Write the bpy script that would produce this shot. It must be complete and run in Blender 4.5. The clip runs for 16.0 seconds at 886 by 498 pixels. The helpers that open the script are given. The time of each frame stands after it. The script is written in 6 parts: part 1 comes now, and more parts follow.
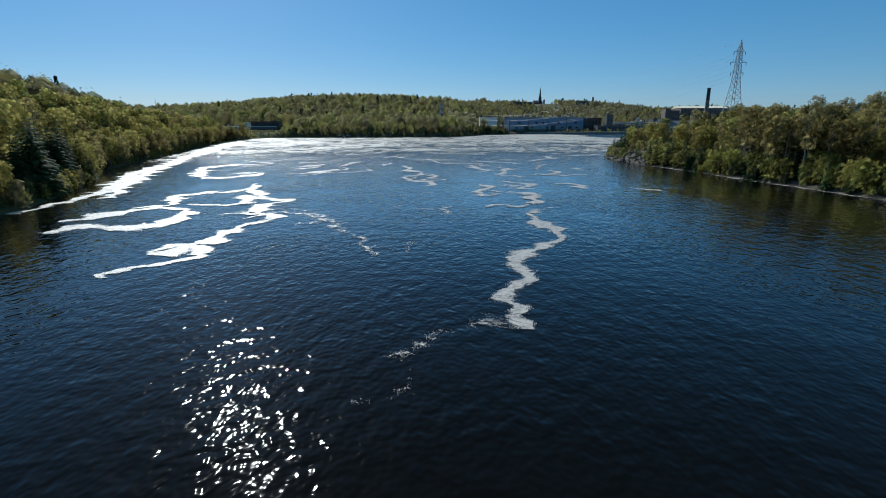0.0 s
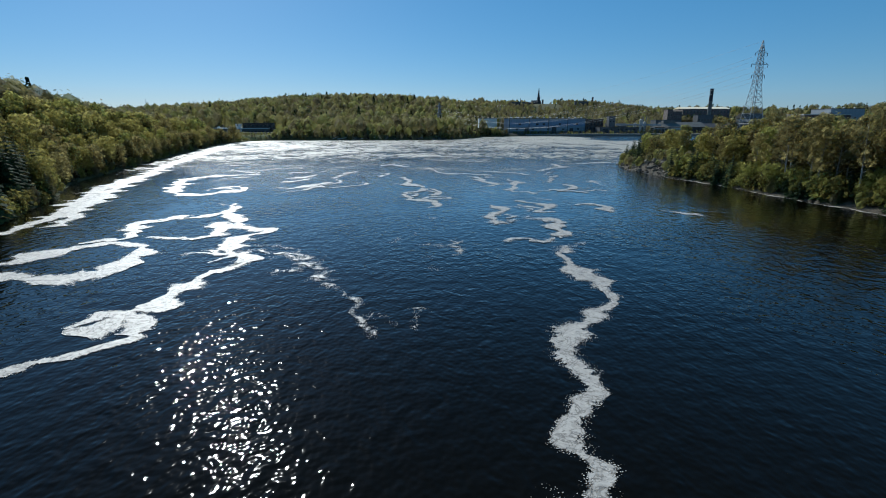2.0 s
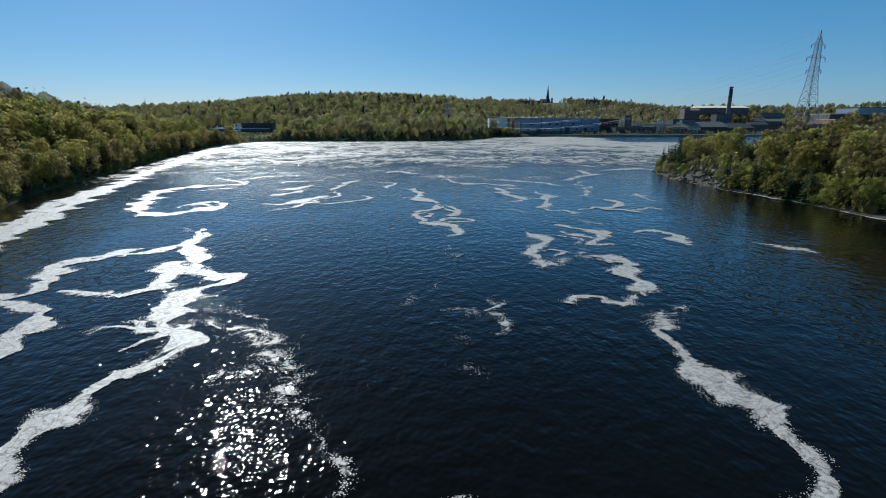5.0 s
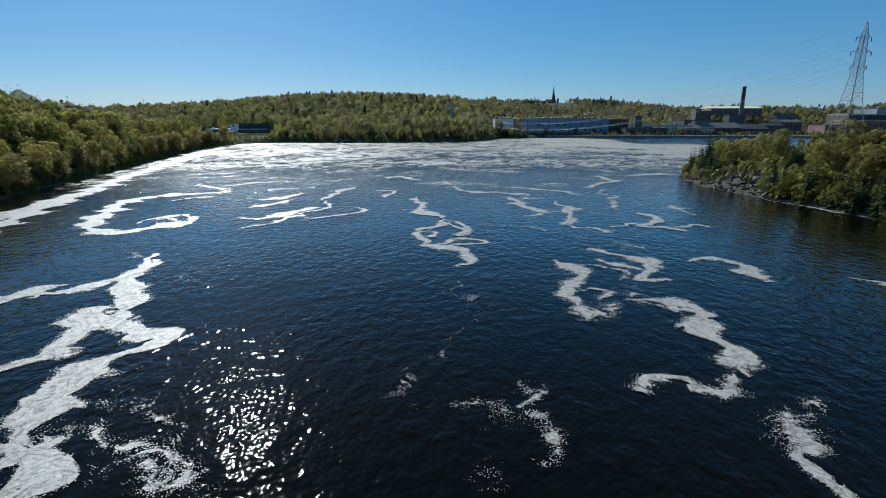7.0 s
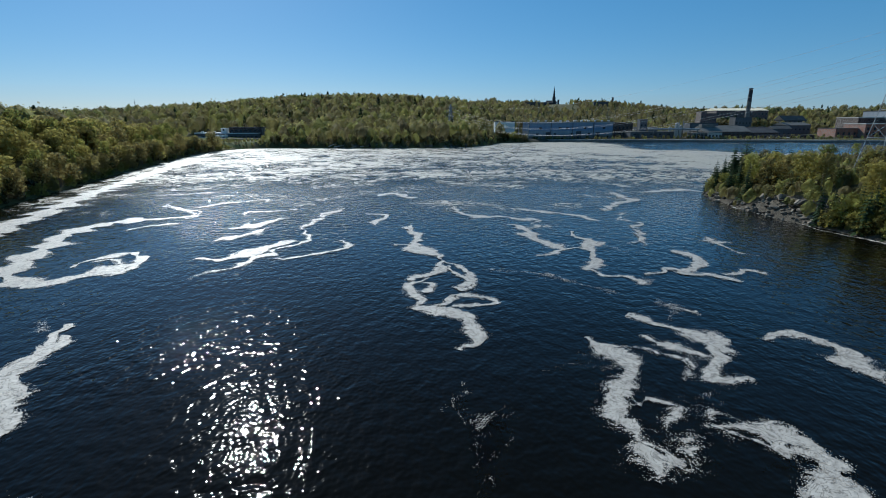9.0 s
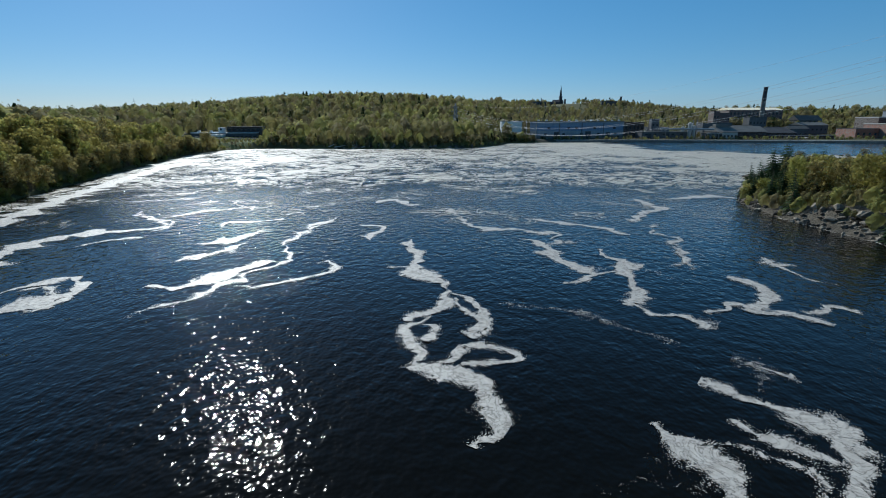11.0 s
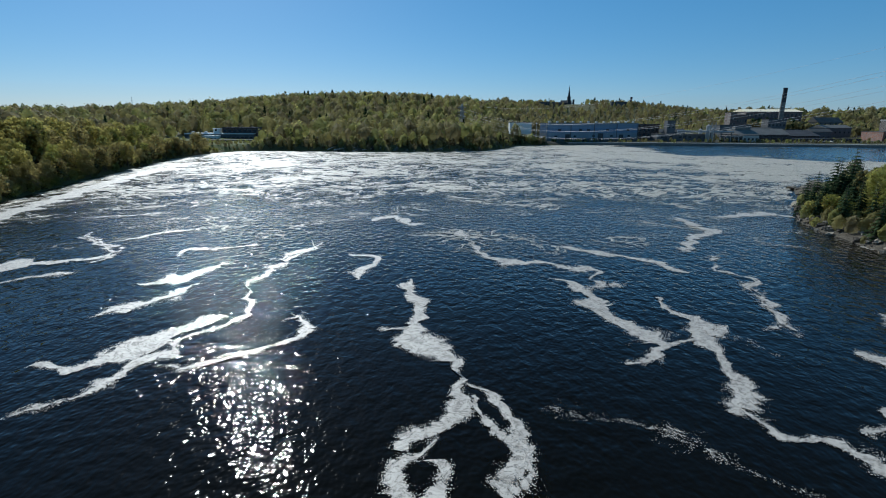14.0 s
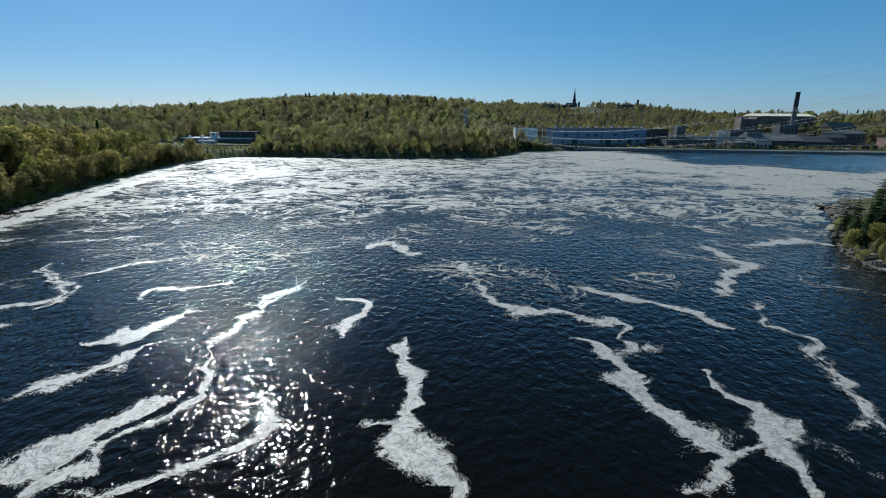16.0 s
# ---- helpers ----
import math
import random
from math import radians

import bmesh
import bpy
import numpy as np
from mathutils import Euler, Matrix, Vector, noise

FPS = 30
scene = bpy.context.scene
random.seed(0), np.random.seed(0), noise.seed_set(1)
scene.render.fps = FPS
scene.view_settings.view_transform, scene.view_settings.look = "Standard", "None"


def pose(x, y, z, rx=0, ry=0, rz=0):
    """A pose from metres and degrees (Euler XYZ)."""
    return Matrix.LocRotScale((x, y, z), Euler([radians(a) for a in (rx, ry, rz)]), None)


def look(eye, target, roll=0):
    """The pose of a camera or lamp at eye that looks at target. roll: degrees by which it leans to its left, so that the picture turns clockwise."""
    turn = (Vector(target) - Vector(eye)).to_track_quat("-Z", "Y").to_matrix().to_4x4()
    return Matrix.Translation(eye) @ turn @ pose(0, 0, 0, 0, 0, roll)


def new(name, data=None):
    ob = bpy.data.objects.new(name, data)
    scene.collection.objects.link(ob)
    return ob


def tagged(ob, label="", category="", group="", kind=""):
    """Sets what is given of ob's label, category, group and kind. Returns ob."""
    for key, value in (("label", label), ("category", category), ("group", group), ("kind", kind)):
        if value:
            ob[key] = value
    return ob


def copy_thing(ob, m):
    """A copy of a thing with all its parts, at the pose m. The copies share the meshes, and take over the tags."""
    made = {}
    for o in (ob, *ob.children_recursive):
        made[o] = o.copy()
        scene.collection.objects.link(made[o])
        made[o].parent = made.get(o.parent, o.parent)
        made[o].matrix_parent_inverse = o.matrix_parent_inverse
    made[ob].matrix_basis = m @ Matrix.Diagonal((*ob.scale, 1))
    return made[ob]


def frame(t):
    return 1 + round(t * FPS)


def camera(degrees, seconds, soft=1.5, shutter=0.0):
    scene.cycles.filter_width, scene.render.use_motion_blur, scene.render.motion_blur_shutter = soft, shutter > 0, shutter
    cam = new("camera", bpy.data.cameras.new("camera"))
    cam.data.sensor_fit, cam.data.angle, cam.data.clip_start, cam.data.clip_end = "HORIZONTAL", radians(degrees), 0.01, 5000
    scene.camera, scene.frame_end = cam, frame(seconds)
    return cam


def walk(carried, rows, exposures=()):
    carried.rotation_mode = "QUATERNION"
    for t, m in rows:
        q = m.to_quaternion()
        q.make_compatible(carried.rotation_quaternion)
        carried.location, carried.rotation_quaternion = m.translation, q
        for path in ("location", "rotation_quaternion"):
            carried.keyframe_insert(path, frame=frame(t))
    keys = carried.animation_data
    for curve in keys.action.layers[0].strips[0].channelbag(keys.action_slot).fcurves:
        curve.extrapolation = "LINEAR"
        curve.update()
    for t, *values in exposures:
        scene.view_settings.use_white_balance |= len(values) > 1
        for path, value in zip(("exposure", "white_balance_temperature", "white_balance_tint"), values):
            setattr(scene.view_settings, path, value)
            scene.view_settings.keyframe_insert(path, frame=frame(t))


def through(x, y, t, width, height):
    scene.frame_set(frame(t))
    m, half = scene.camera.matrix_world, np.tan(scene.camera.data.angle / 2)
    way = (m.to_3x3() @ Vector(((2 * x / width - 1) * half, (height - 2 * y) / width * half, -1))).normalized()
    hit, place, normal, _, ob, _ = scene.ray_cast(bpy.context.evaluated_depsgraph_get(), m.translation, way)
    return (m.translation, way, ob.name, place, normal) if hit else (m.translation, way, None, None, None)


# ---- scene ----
cam = camera(85.0, 16.0, soft=1.0)
PATH = [
    (0, (7.719, 5.321, 11.965), (7.742, 7.257, 11.463), -0.24),
    (0.5, (7.385, 8.383, 12.090), (7.410, 10.318, 11.586), -0.19),
    (1, (6.997, 11.590, 12.443), (7.027, 13.525, 11.936), -0.17),
    (1.5, (6.587, 14.875, 13.306), (6.623, 16.809, 12.799), -0.16),
    (2, (6.196, 18.244, 14.300), (6.234, 20.179, 13.793), -0.17),
    (2.5, (5.738, 21.441, 14.845), (5.775, 23.375, 14.337), -0.17),
    (3, (5.223, 24.487, 14.979), (5.256, 26.420, 14.468), -0.18),
    (3.5, (4.840, 27.684, 15.078), (4.870, 29.617, 14.567), -0.20),
    (4, (4.502, 30.920, 15.122), (4.528, 32.853, 14.610), -0.21),
    (4.5, (4.258, 34.199, 15.113), (4.281, 36.132, 14.601), -0.19),
    (5, (4.090, 37.522, 15.075), (4.108, 39.455, 14.564), -0.18),
    (5.5, (3.974, 40.892, 15.029), (3.989, 42.826, 14.518), -0.16),
    (6, (3.890, 44.312, 14.996), (3.902, 46.246, 14.487), -0.16),
    (6.5, (3.818, 47.783, 15.000), (3.826, 49.718, 14.492), -0.16),
    (7, (3.735, 51.309, 15.062), (3.740, 53.243, 14.553), -0.13),
    (7.5, (3.673, 54.774, 15.491), (3.683, 56.708, 14.983), -0.15),
    (8, (3.638, 58.196, 16.341), (3.655, 60.131, 15.832), -0.17),
    (8.5, (3.696, 61.883, 17.302), (3.711, 63.817, 16.793), -0.13),
    (9, (3.838, 65.406, 17.888), (3.848, 67.339, 17.378), -0.11),
    (9.5, (3.894, 68.727, 18.085), (3.900, 70.660, 17.575), -0.09),
    (10, (3.882, 71.882, 18.024), (3.884, 73.816, 17.513), -0.07),
    (10.5, (3.821, 74.907, 17.833), (3.818, 76.841, 17.322), -0.06),
    (11, (3.729, 77.839, 17.643), (3.722, 79.773, 17.132), -0.06),
    (11.5, (3.623, 80.713, 17.584), (3.612, 82.646, 17.072), -0.05),
    (12, (3.522, 83.565, 17.787), (3.508, 85.498, 17.273), -0.02),
    (12.5, (3.489, 86.421, 18.306), (3.475, 88.354, 17.793), -0.00),
    (13, (3.326, 89.275, 18.499), (3.309, 91.208, 17.986), 0.05),
    (13.5, (3.177, 92.086, 18.448), (3.157, 94.020, 17.936), 0.10),
    (14, (3.059, 94.780, 18.426), (3.035, 96.713, 17.915), 0.18),
    (14.5, (2.965, 97.391, 18.769), (2.937, 99.324, 18.257), 0.26),
    (15, (2.982, 100.053, 19.567), (2.952, 101.987, 19.056), 0.33),
    (15.5, (3.004, 102.670, 20.564), (2.972, 104.604, 20.053), 0.37),
    (16, (3.111, 105.045, 21.236), (3.075, 106.978, 20.726), 0.42),
]
walk(cam, [(t, look(e, g, r)) for t, e, g, r in PATH], [(0.0, 0.0, 5300, 6), (16.0, 0.0, 5300, 6)])

# ---------------------------------------------------------------- daylight
SUN = Vector((-0.401, 0.867, 0.638)).normalized()
world = bpy.data.worlds.new("sky")
scene.world = world
world.use_nodes = True
wn, wl = world.node_tree.nodes, world.node_tree.links
sky = wn.new("ShaderNodeTexSky")
sky.sky_type = "NISHITA"
sky.sun_disc = False
sky.sun_elevation = math.asin(SUN.z)
sky.sun_rotation = math.atan2(SUN.x, SUN.y)
sky.altitude, sky.air_density, sky.dust_density, sky.ozone_density = 300, 0.9, 0.35, 3.5
even = wn.new("ShaderNodeGamma")
even.inputs[1].default_value = 0.9
clear = wn.new("ShaderNodeHueSaturation")
clear.inputs["Hue"].default_value = 0.489
clear.inputs["Saturation"].default_value = 1.3
wl.new(sky.outputs[0], even.inputs[0])
wl.new(even.outputs[0], clear.inputs["Color"])
level = wn.new("ShaderNodeMixRGB")
level.inputs[0].default_value = 0.3
level.inputs[2].default_value = (1.7, 3.9, 6.0, 1)
wl.new(clear.outputs[0], level.inputs[1])
wl.new(level.outputs[0], wn["Background"].inputs[0])
wn["Background"].inputs[1].default_value = 0.083
lamp = bpy.data.lights.new("sun", "SUN")
lamp.energy, lamp.angle, lamp.color = 5.0, radians(0.53), (1.0, 0.9, 0.74)
sun = new("sun", lamp)
sun.matrix_world = look(SUN * 500, (0, 0, 0))


# ---------------------------------------------------------------- materials
def nodes_of(name):
    m = bpy.data.materials.new(name)
    m.use_nodes = True
    return m, m.node_tree.nodes, m.node_tree.links, m.node_tree.nodes["Principled BSDF"]


def noise_node(n, l, coord, scale, detail=4.0, rough=0.55, distort=0.0):
    t = n.new("ShaderNodeTexNoise")
    t.inputs["Scale"].default_value = scale
    t.inputs["Detail"].default_value = detail
    t.inputs["Roughness"].default_value = rough
    t.inputs["Distortion"].default_value = distort
    l.new(coord, t.inputs["Vector"])
    return t.outputs["Fac"]


def ramp_node(n, l, fac, stops):
    r = n.new("ShaderNodeValToRGB")
    e = r.color_ramp.elements
    while len(e) < len(stops):
        e.new(0.5)
    for k, (p, c) in enumerate(stops):
        e[k].position, e[k].color = p, (*c, 1.0)
    l.new(fac, r.inputs[0])
    return r.outputs[0]


def maths(n, l, op, a, b=None, clamp=False):
    m = n.new("ShaderNodeMath")
    m.operation, m.use_clamp = op, clamp
    for k, v in enumerate((a, b)):
        if v is None:
            continue
        if isinstance(v, (int, float)):
            m.inputs[k].default_value = v
        else:
            l.new(v, m.inputs[k])
    return m.outputs[0]


def bump_to(n, l, bsdf, height, dist, strength=1.0):
    b = n.new("ShaderNodeBump")
    b.inputs["Strength"].default_value = strength
    b.inputs["Distance"].default_value = dist
    l.new(height, b.inputs["Height"])
    l.new(b.outputs[0], bsdf.inputs["Normal"])
    return b


def surface(name, c0, c1, scale=0.6, rough=0.8, metal=0.0, bump=0.02, fine=9.0, random_tint=0.0):
    """Two-scale mottled surface between two colours, in metres."""
    m, n, l, b = nodes_of(name)
    g = n.new("ShaderNodeNewGeometry")
    big = noise_node(n, l, g.outputs["Position"], scale, 5, 0.6)
    small = noise_node(n, l, g.outputs["Position"], scale * fine, 4, 0.6)
    mix = maths(n, l, "ADD", maths(n, l, "MULTIPLY", big, 0.65), maths(n, l, "MULTIPLY", small, 0.35))
    if random_tint:
        o = n.new("ShaderNodeObjectInfo")
        mix = maths(n, l, "ADD", mix, maths(n, l, "MULTIPLY", maths(n, l, "SUBTRACT", o.outputs["Random"], 0.5), random_tint))
    l.new(ramp_node(n, l, mix, [(0.3, c0), (0.7, c1)]), b.inputs["Base Color"])
    b.inputs["Roughness"].default_value, b.inputs["Metallic"].default_value = rough, metal
    if rough > 0.75:
        b.inputs["Specular IOR Level"].default_value = 0.12
    if bump:
        bump_to(n, l, b, small, bump)
    return m


def leaf_material(name, dark, mid, light, through=0.55, gaps=0.47, rounded=False, full=0.62):
    """Thin leaves: colour by leaf, by tree and in drifts over the wood."""
    m, n, l, b = nodes_of(name)
    g, o = n.new("ShaderNodeNewGeometry"), n.new("ShaderNodeObjectInfo")
    tint_at = n.new("ShaderNodeAttribute")
    tint_at.attribute_name = "tint"
    drift = maths(n, l, "ADD", maths(n, l, "MULTIPLY", noise_node(n, l, g.outputs["Position"], 0.03, 3, 0.6), 0.5), maths(n, l, "MULTIPLY", tint_at.outputs["Fac"], 0.78))
    fac = maths(n, l, "ADD", maths(n, l, "MULTIPLY", g.outputs["Random Per Island"], 0.12), maths(n, l, "MULTIPLY", drift, 0.85))
    fac = maths(n, l, "ADD", fac, maths(n, l, "MULTIPLY", maths(n, l, "SUBTRACT", o.outputs["Random"], 0.5), 0.35))
    col = ramp_node(n, l, fac, [(0.28, dark), (0.52, mid), (0.8, light)])
    l.new(col, b.inputs["Base Color"])
    b.inputs["Roughness"].default_value = 0.75
    b.inputs["Specular IOR Level"].default_value = 0.05
    tr = n.new("ShaderNodeBsdfTranslucent")
    # light that comes through a young leaf is brighter than what it throws back
    glow = [(p, tuple(min(1.0, v * 1.9) for v in c)) for p, c in ((0.28, dark), (0.52, mid), (0.8, light))]
    l.new(ramp_node(n, l, fac, glow), tr.inputs["Color"])
    if rounded:
        # leaves of a distant crown share the crown's rounding
        way, out, soft = n.new("ShaderNodeAttribute"), n.new("ShaderNodeVectorTransform"), n.new("ShaderNodeVectorMath")
        way.attribute_name = "out"
        out.vector_type, out.convert_from, out.convert_to = "VECTOR", "OBJECT", "WORLD"
        l.new(way.outputs["Vector"], out.inputs[0])
        soft.operation = "MULTIPLY_ADD"
        soft.inputs[1].default_value = (0.13, 0.13, 0.13)
        l.new(g.outputs["Normal"], soft.inputs[0])
        l.new(out.outputs[0], soft.inputs[2])
        # shading normals are bent upwards, adding a soft top light to the crowns
        lift, unit = n.new("ShaderNodeVectorMath"), n.new("ShaderNodeVectorMath")
        lift.operation, unit.operation = "ADD", "NORMALIZE"
        lift.inputs[1].default_value = (0, 0, 0.75)
        l.new(soft.outputs[0], lift.inputs[0])
        l.new(lift.outputs[0], unit.inputs[0])
        l.new(unit.outputs[0], b.inputs["Normal"])
        l.new(unit.outputs[0], tr.inputs["Normal"])
    mx = n.new("ShaderNodeMixShader")
    mx.inputs[0].default_value = through
    l.new(b.outputs[0], mx.inputs[1])
    l.new(tr.outputs[0], mx.inputs[2])
    # each clump is a ragged cluster with gaps between its leaves
    hole, cut = n.new("ShaderNodeBsdfTransparent"), n.new("ShaderNodeMixShader")
    leafy = maths(n, l, "MULTIPLY", maths(n, l, "SUBTRACT", noise_node(n, l, g.outputs["Position"], 3.2, 2, 0.6), gaps), 14.0, True)
    l.new(maths(n, l, "MULTIPLY", leafy, full), cut.inputs[0])
    l.new(hole.outputs[0], cut.inputs[1])
    l.new(mx.outputs[0], cut.inputs[2])
    l.new(cut.outputs[0], n["Material Output"].inputs["Surface"])
    return m


def water_material():
    m, n, l, b = nodes_of("river_water")
    g = n.new("ShaderNodeNewGeometry")
    mp = n.new("ShaderNodeMapping")
    mp.inputs["Rotation"].default_value = (0, 0, radians(-12))
    mp.inputs["Scale"].default_value = (1.25, 1.0, 1.0)
    l.new(g.outputs["Position"], mp.inputs["Vector"])
    swell = noise_node(n, l, mp.outputs[0], 0.12, 2, 0.5, 0.6)
    chop = noise_node(n, l, mp.outputs[0], 0.8, 1, 0.4, 0.3)
    ripple = noise_node(n, l, mp.outputs[0], 2.6, 0, 0.5, 0.0)
    # calm and ruffled patches
    patch = maths(n, l, "ADD", maths(n, l, "MULTIPLY", maths(n, l, "SUBTRACT", noise_node(n, l, g.outputs["Position"], 0.04, 3, 0.6, 0.8), 0.5), 2.2), 0.8)
    h = maths(n, l, "ADD", maths(n, l, "MULTIPLY", swell, 0.2), maths(n, l, "MULTIPLY", maths(n, l, "MULTIPLY", chop, 0.3), patch))
    h = maths(n, l, "ADD", h, maths(n, l, "MULTIPLY", maths(n, l, "MULTIPLY", ripple, 0.082), patch))
    # the rapids of the upper basin are steeper and more broken
    at = n.new("ShaderNodeAttribute")
    at.attribute_name = "rapids"
    steep = maths(n, l, "MULTIPLY", noise_node(n, l, mp.outputs[0], 0.7, 2, 0.5, 0.5), maths(n, l, "MULTIPLY", at.outputs["Fac"], 1.25))
    bump = bump_to(n, l, b, maths(n, l, "ADD", h, steep), 0.42)
    # peaty water: almost nothing comes back from below; its gloss grows towards grazing view
    b.inputs["Base Color"].default_value = (0.0035, 0.003, 0.0016, 1)
    b.inputs["Specular IOR Level"].default_value = 0.0
    b.inputs["Roughness"].default_value = 1.0
    gloss = n.new("ShaderNodeBsdfGlossy")
    gloss.inputs["Roughness"].default_value = 0.045
    fres = n.new("ShaderNodeFresnel")
    fres.inputs["IOR"].default_value = 1.33
    l.new(bump.outputs[0], gloss.inputs["Normal"])
    l.new(bump.outputs[0], fres.inputs["Normal"])
    share = maths(n, l, "MULTIPLY", maths(n, l, "POWER", fres.outputs[0], 1.5), 2.75, True)
    mx = n.new("ShaderNodeMixShader")
    l.new(share, mx.inputs[0])
    l.new(b.outputs[0], mx.inputs[1])
    l.new(gloss.outputs[0], mx.inputs[2])
    l.new(mx.outputs[0], n["Material Output"].inputs["Surface"])
    return m


def foam_material(name, veins):
    """Foam floating on the water: closed where it lies thick, torn at its edges, thinning out into specks.
    The attributes foam and churn say how much of it there is."""
    m, n, l, b = nodes_of(name)
    g = n.new("ShaderNodeNewGeometry")
    pos = g.outputs["Position"]

    def amount(key):
        at = n.new("ShaderNodeAttribute")
        at.attribute_name = key
        return at.outputs["Fac"]

    def spread(v, k):
        return maths(n, l, "MULTIPLY", maths(n, l, "SUBTRACT", v, 0.5), k)

    dens = amount("foam")
    fine = noise_node(n, l, pos, 2.4, 6, 0.7, 0.8)
    tone = noise_node(n, l, pos, 0.9, 6, 0.72, 2.2)
    if veins:
        mp = n.new("ShaderNodeMapping")
        mp.inputs["Rotation"].default_value = (0, 0, radians(-20))
        mp.inputs["Scale"].default_value = (0.75, 1.0, 1.0)
        l.new(pos, mp.inputs["Vector"])
        a = noise_node(n, l, mp.outputs[0], 0.085, 6, 0.6, 0.9)
        c = noise_node(n, l, mp.outputs[0], 0.19, 6, 0.62, 1.2)
        gap = noise_node(n, l, mp.outputs[0], 0.05, 3, 0.5, 0.5)
        ridge = [maths(n, l, "SUBTRACT", 1.0, maths(n, l, "MULTIPLY", maths(n, l, "ABSOLUTE", maths(n, l, "SUBTRACT", v, 0.5)), k)) for v, k in ((a, 11.0), (c, 9.0))]
        web = maths(n, l, "MAXIMUM", ridge[0], maths(n, l, "SUBTRACT", ridge[1], 0.06))
        web = maths(n, l, "ADD", maths(n, l, "ADD", web, spread(fine, 0.3)), spread(gap, 1.1))
        alpha = maths(n, l, "MULTIPLY", maths(n, l, "SUBTRACT", maths(n, l, "ADD", web, dens), 1.0), 6.0, True)
        fleck = maths(n, l, "ADD", maths(n, l, "ADD", spread(noise_node(n, l, mp.outputs[0], 0.11, 4, 0.6, 0.8), 3.6), spread(noise_node(n, l, mp.outputs[0], 0.5, 4, 0.65, 1.2), 2.2)), spread(noise_node(n, l, mp.outputs[0], 0.045, 3, 0.5, 0.6), 2.4))
        churn = maths(n, l, "MULTIPLY", maths(n, l, "ADD", maths(n, l, "ADD", fleck, spread(fine, 0.6)), amount("churn")), 7.0, True)
        alpha = maths(n, l, "MAXIMUM", alpha, churn)
        stops = [(0.3, (0.24, 0.21, 0.16)), (0.5, (0.44, 0.395, 0.31)), (0.68, (0.74, 0.67, 0.54))]
    else:
        mid = noise_node(n, l, pos, 0.42, 5, 0.6, 2.4)
        broad = noise_node(n, l, pos, 0.15, 3, 0.5, 1.2)
        crisp = maths(n, l, "ADD", maths(n, l, "ADD", maths(n, l, "ADD", spread(mid, 1.7), spread(fine, 0.5)), spread(broad, 1.2)), dens)
        core = maths(n, l, "MULTIPLY", maths(n, l, "SUBTRACT", crisp, 0.56), 5.0, True)
        # dark threads where the foam is drawn out and folds over itself
        fold = maths(n, l, "ABSOLUTE", maths(n, l, "SUBTRACT", noise_node(n, l, pos, 0.5, 3, 0.55, 3.2), 0.5))
        thread = maths(n, l, "MULTIPLY", maths(n, l, "SUBTRACT", fold, 0.006), 34.0, True)
        core = maths(n, l, "MULTIPLY", core, maths(n, l, "MAXIMUM", thread, 0.55))
        # round it the foam breaks up into separate bubbles and flecks
        dots = n.new("ShaderNodeTexVoronoi")
        dots.inputs["Scale"].default_value = 8.5
        l.new(pos, dots.inputs["Vector"])
        speck = maths(n, l, "SUBTRACT", maths(n, l, "MINIMUM", maths(n, l, "MULTIPLY", maths(n, l, "SUBTRACT", crisp, 0.02), 0.85), 0.42), dots.outputs["Distance"])
        alpha = maths(n, l, "MAXIMUM", core, maths(n, l, "MULTIPLY", speck, 8.0, True))
        stops = [(0.3, (0.26, 0.235, 0.2)), (0.46, (0.44, 0.4, 0.345)), (0.64, (0.58, 0.535, 0.465))]
    l.new(ramp_node(n, l, tone, stops), b.inputs["Base Color"])
    b.inputs["Roughness"].default_value = 0.48
    b.inputs["Specular IOR Level"].default_value = 0.4
    bump_to(n, l, b, tone if veins else fine, 0.4 if veins else 0.05)
    tr = n.new("ShaderNodeBsdfTransparent")
    mx = n.new("ShaderNodeMixShader")
    l.new(maths(n, l, "MULTIPLY", alpha, 0.92), mx.inputs[0])
    l.new(tr.outputs[0], mx.inputs[1])
    l.new(b.outputs[0], mx.inputs[2])
    l.new(mx.outputs[0], n["Material Output"].inputs["Surface"])
    return m


def cladding(name, c0, c1, pitch=0.6):
    """Ribbed sheet metal with streaks."""
    m, n, l, b = nodes_of(name)
    tc = n.new("ShaderNodeTexCoord")
    w = n.new("ShaderNodeTexWave")
    w.inputs["Scale"].default_value = 0.314 / pitch
    l.new(tc.outputs["Object"], w.inputs["Vector"])
    mp = n.new("ShaderNodeMapping")
    mp.inputs["Scale"].default_value = (0.5, 0.5, 0.06)
    l.new(tc.outputs["Object"], mp.inputs["Vector"])
    s = noise_node(n, l, mp.outputs[0], 1.0, 5, 0.65)
    l.new(ramp_node(n, l, s, [(0.3, c0), (0.7, c1)]), b.inputs["Base Color"])
    b.inputs["Roughness"].default_value = 0.5
    bump_to(n, l, b, w.outputs["Fac"], 0.03)
    return m


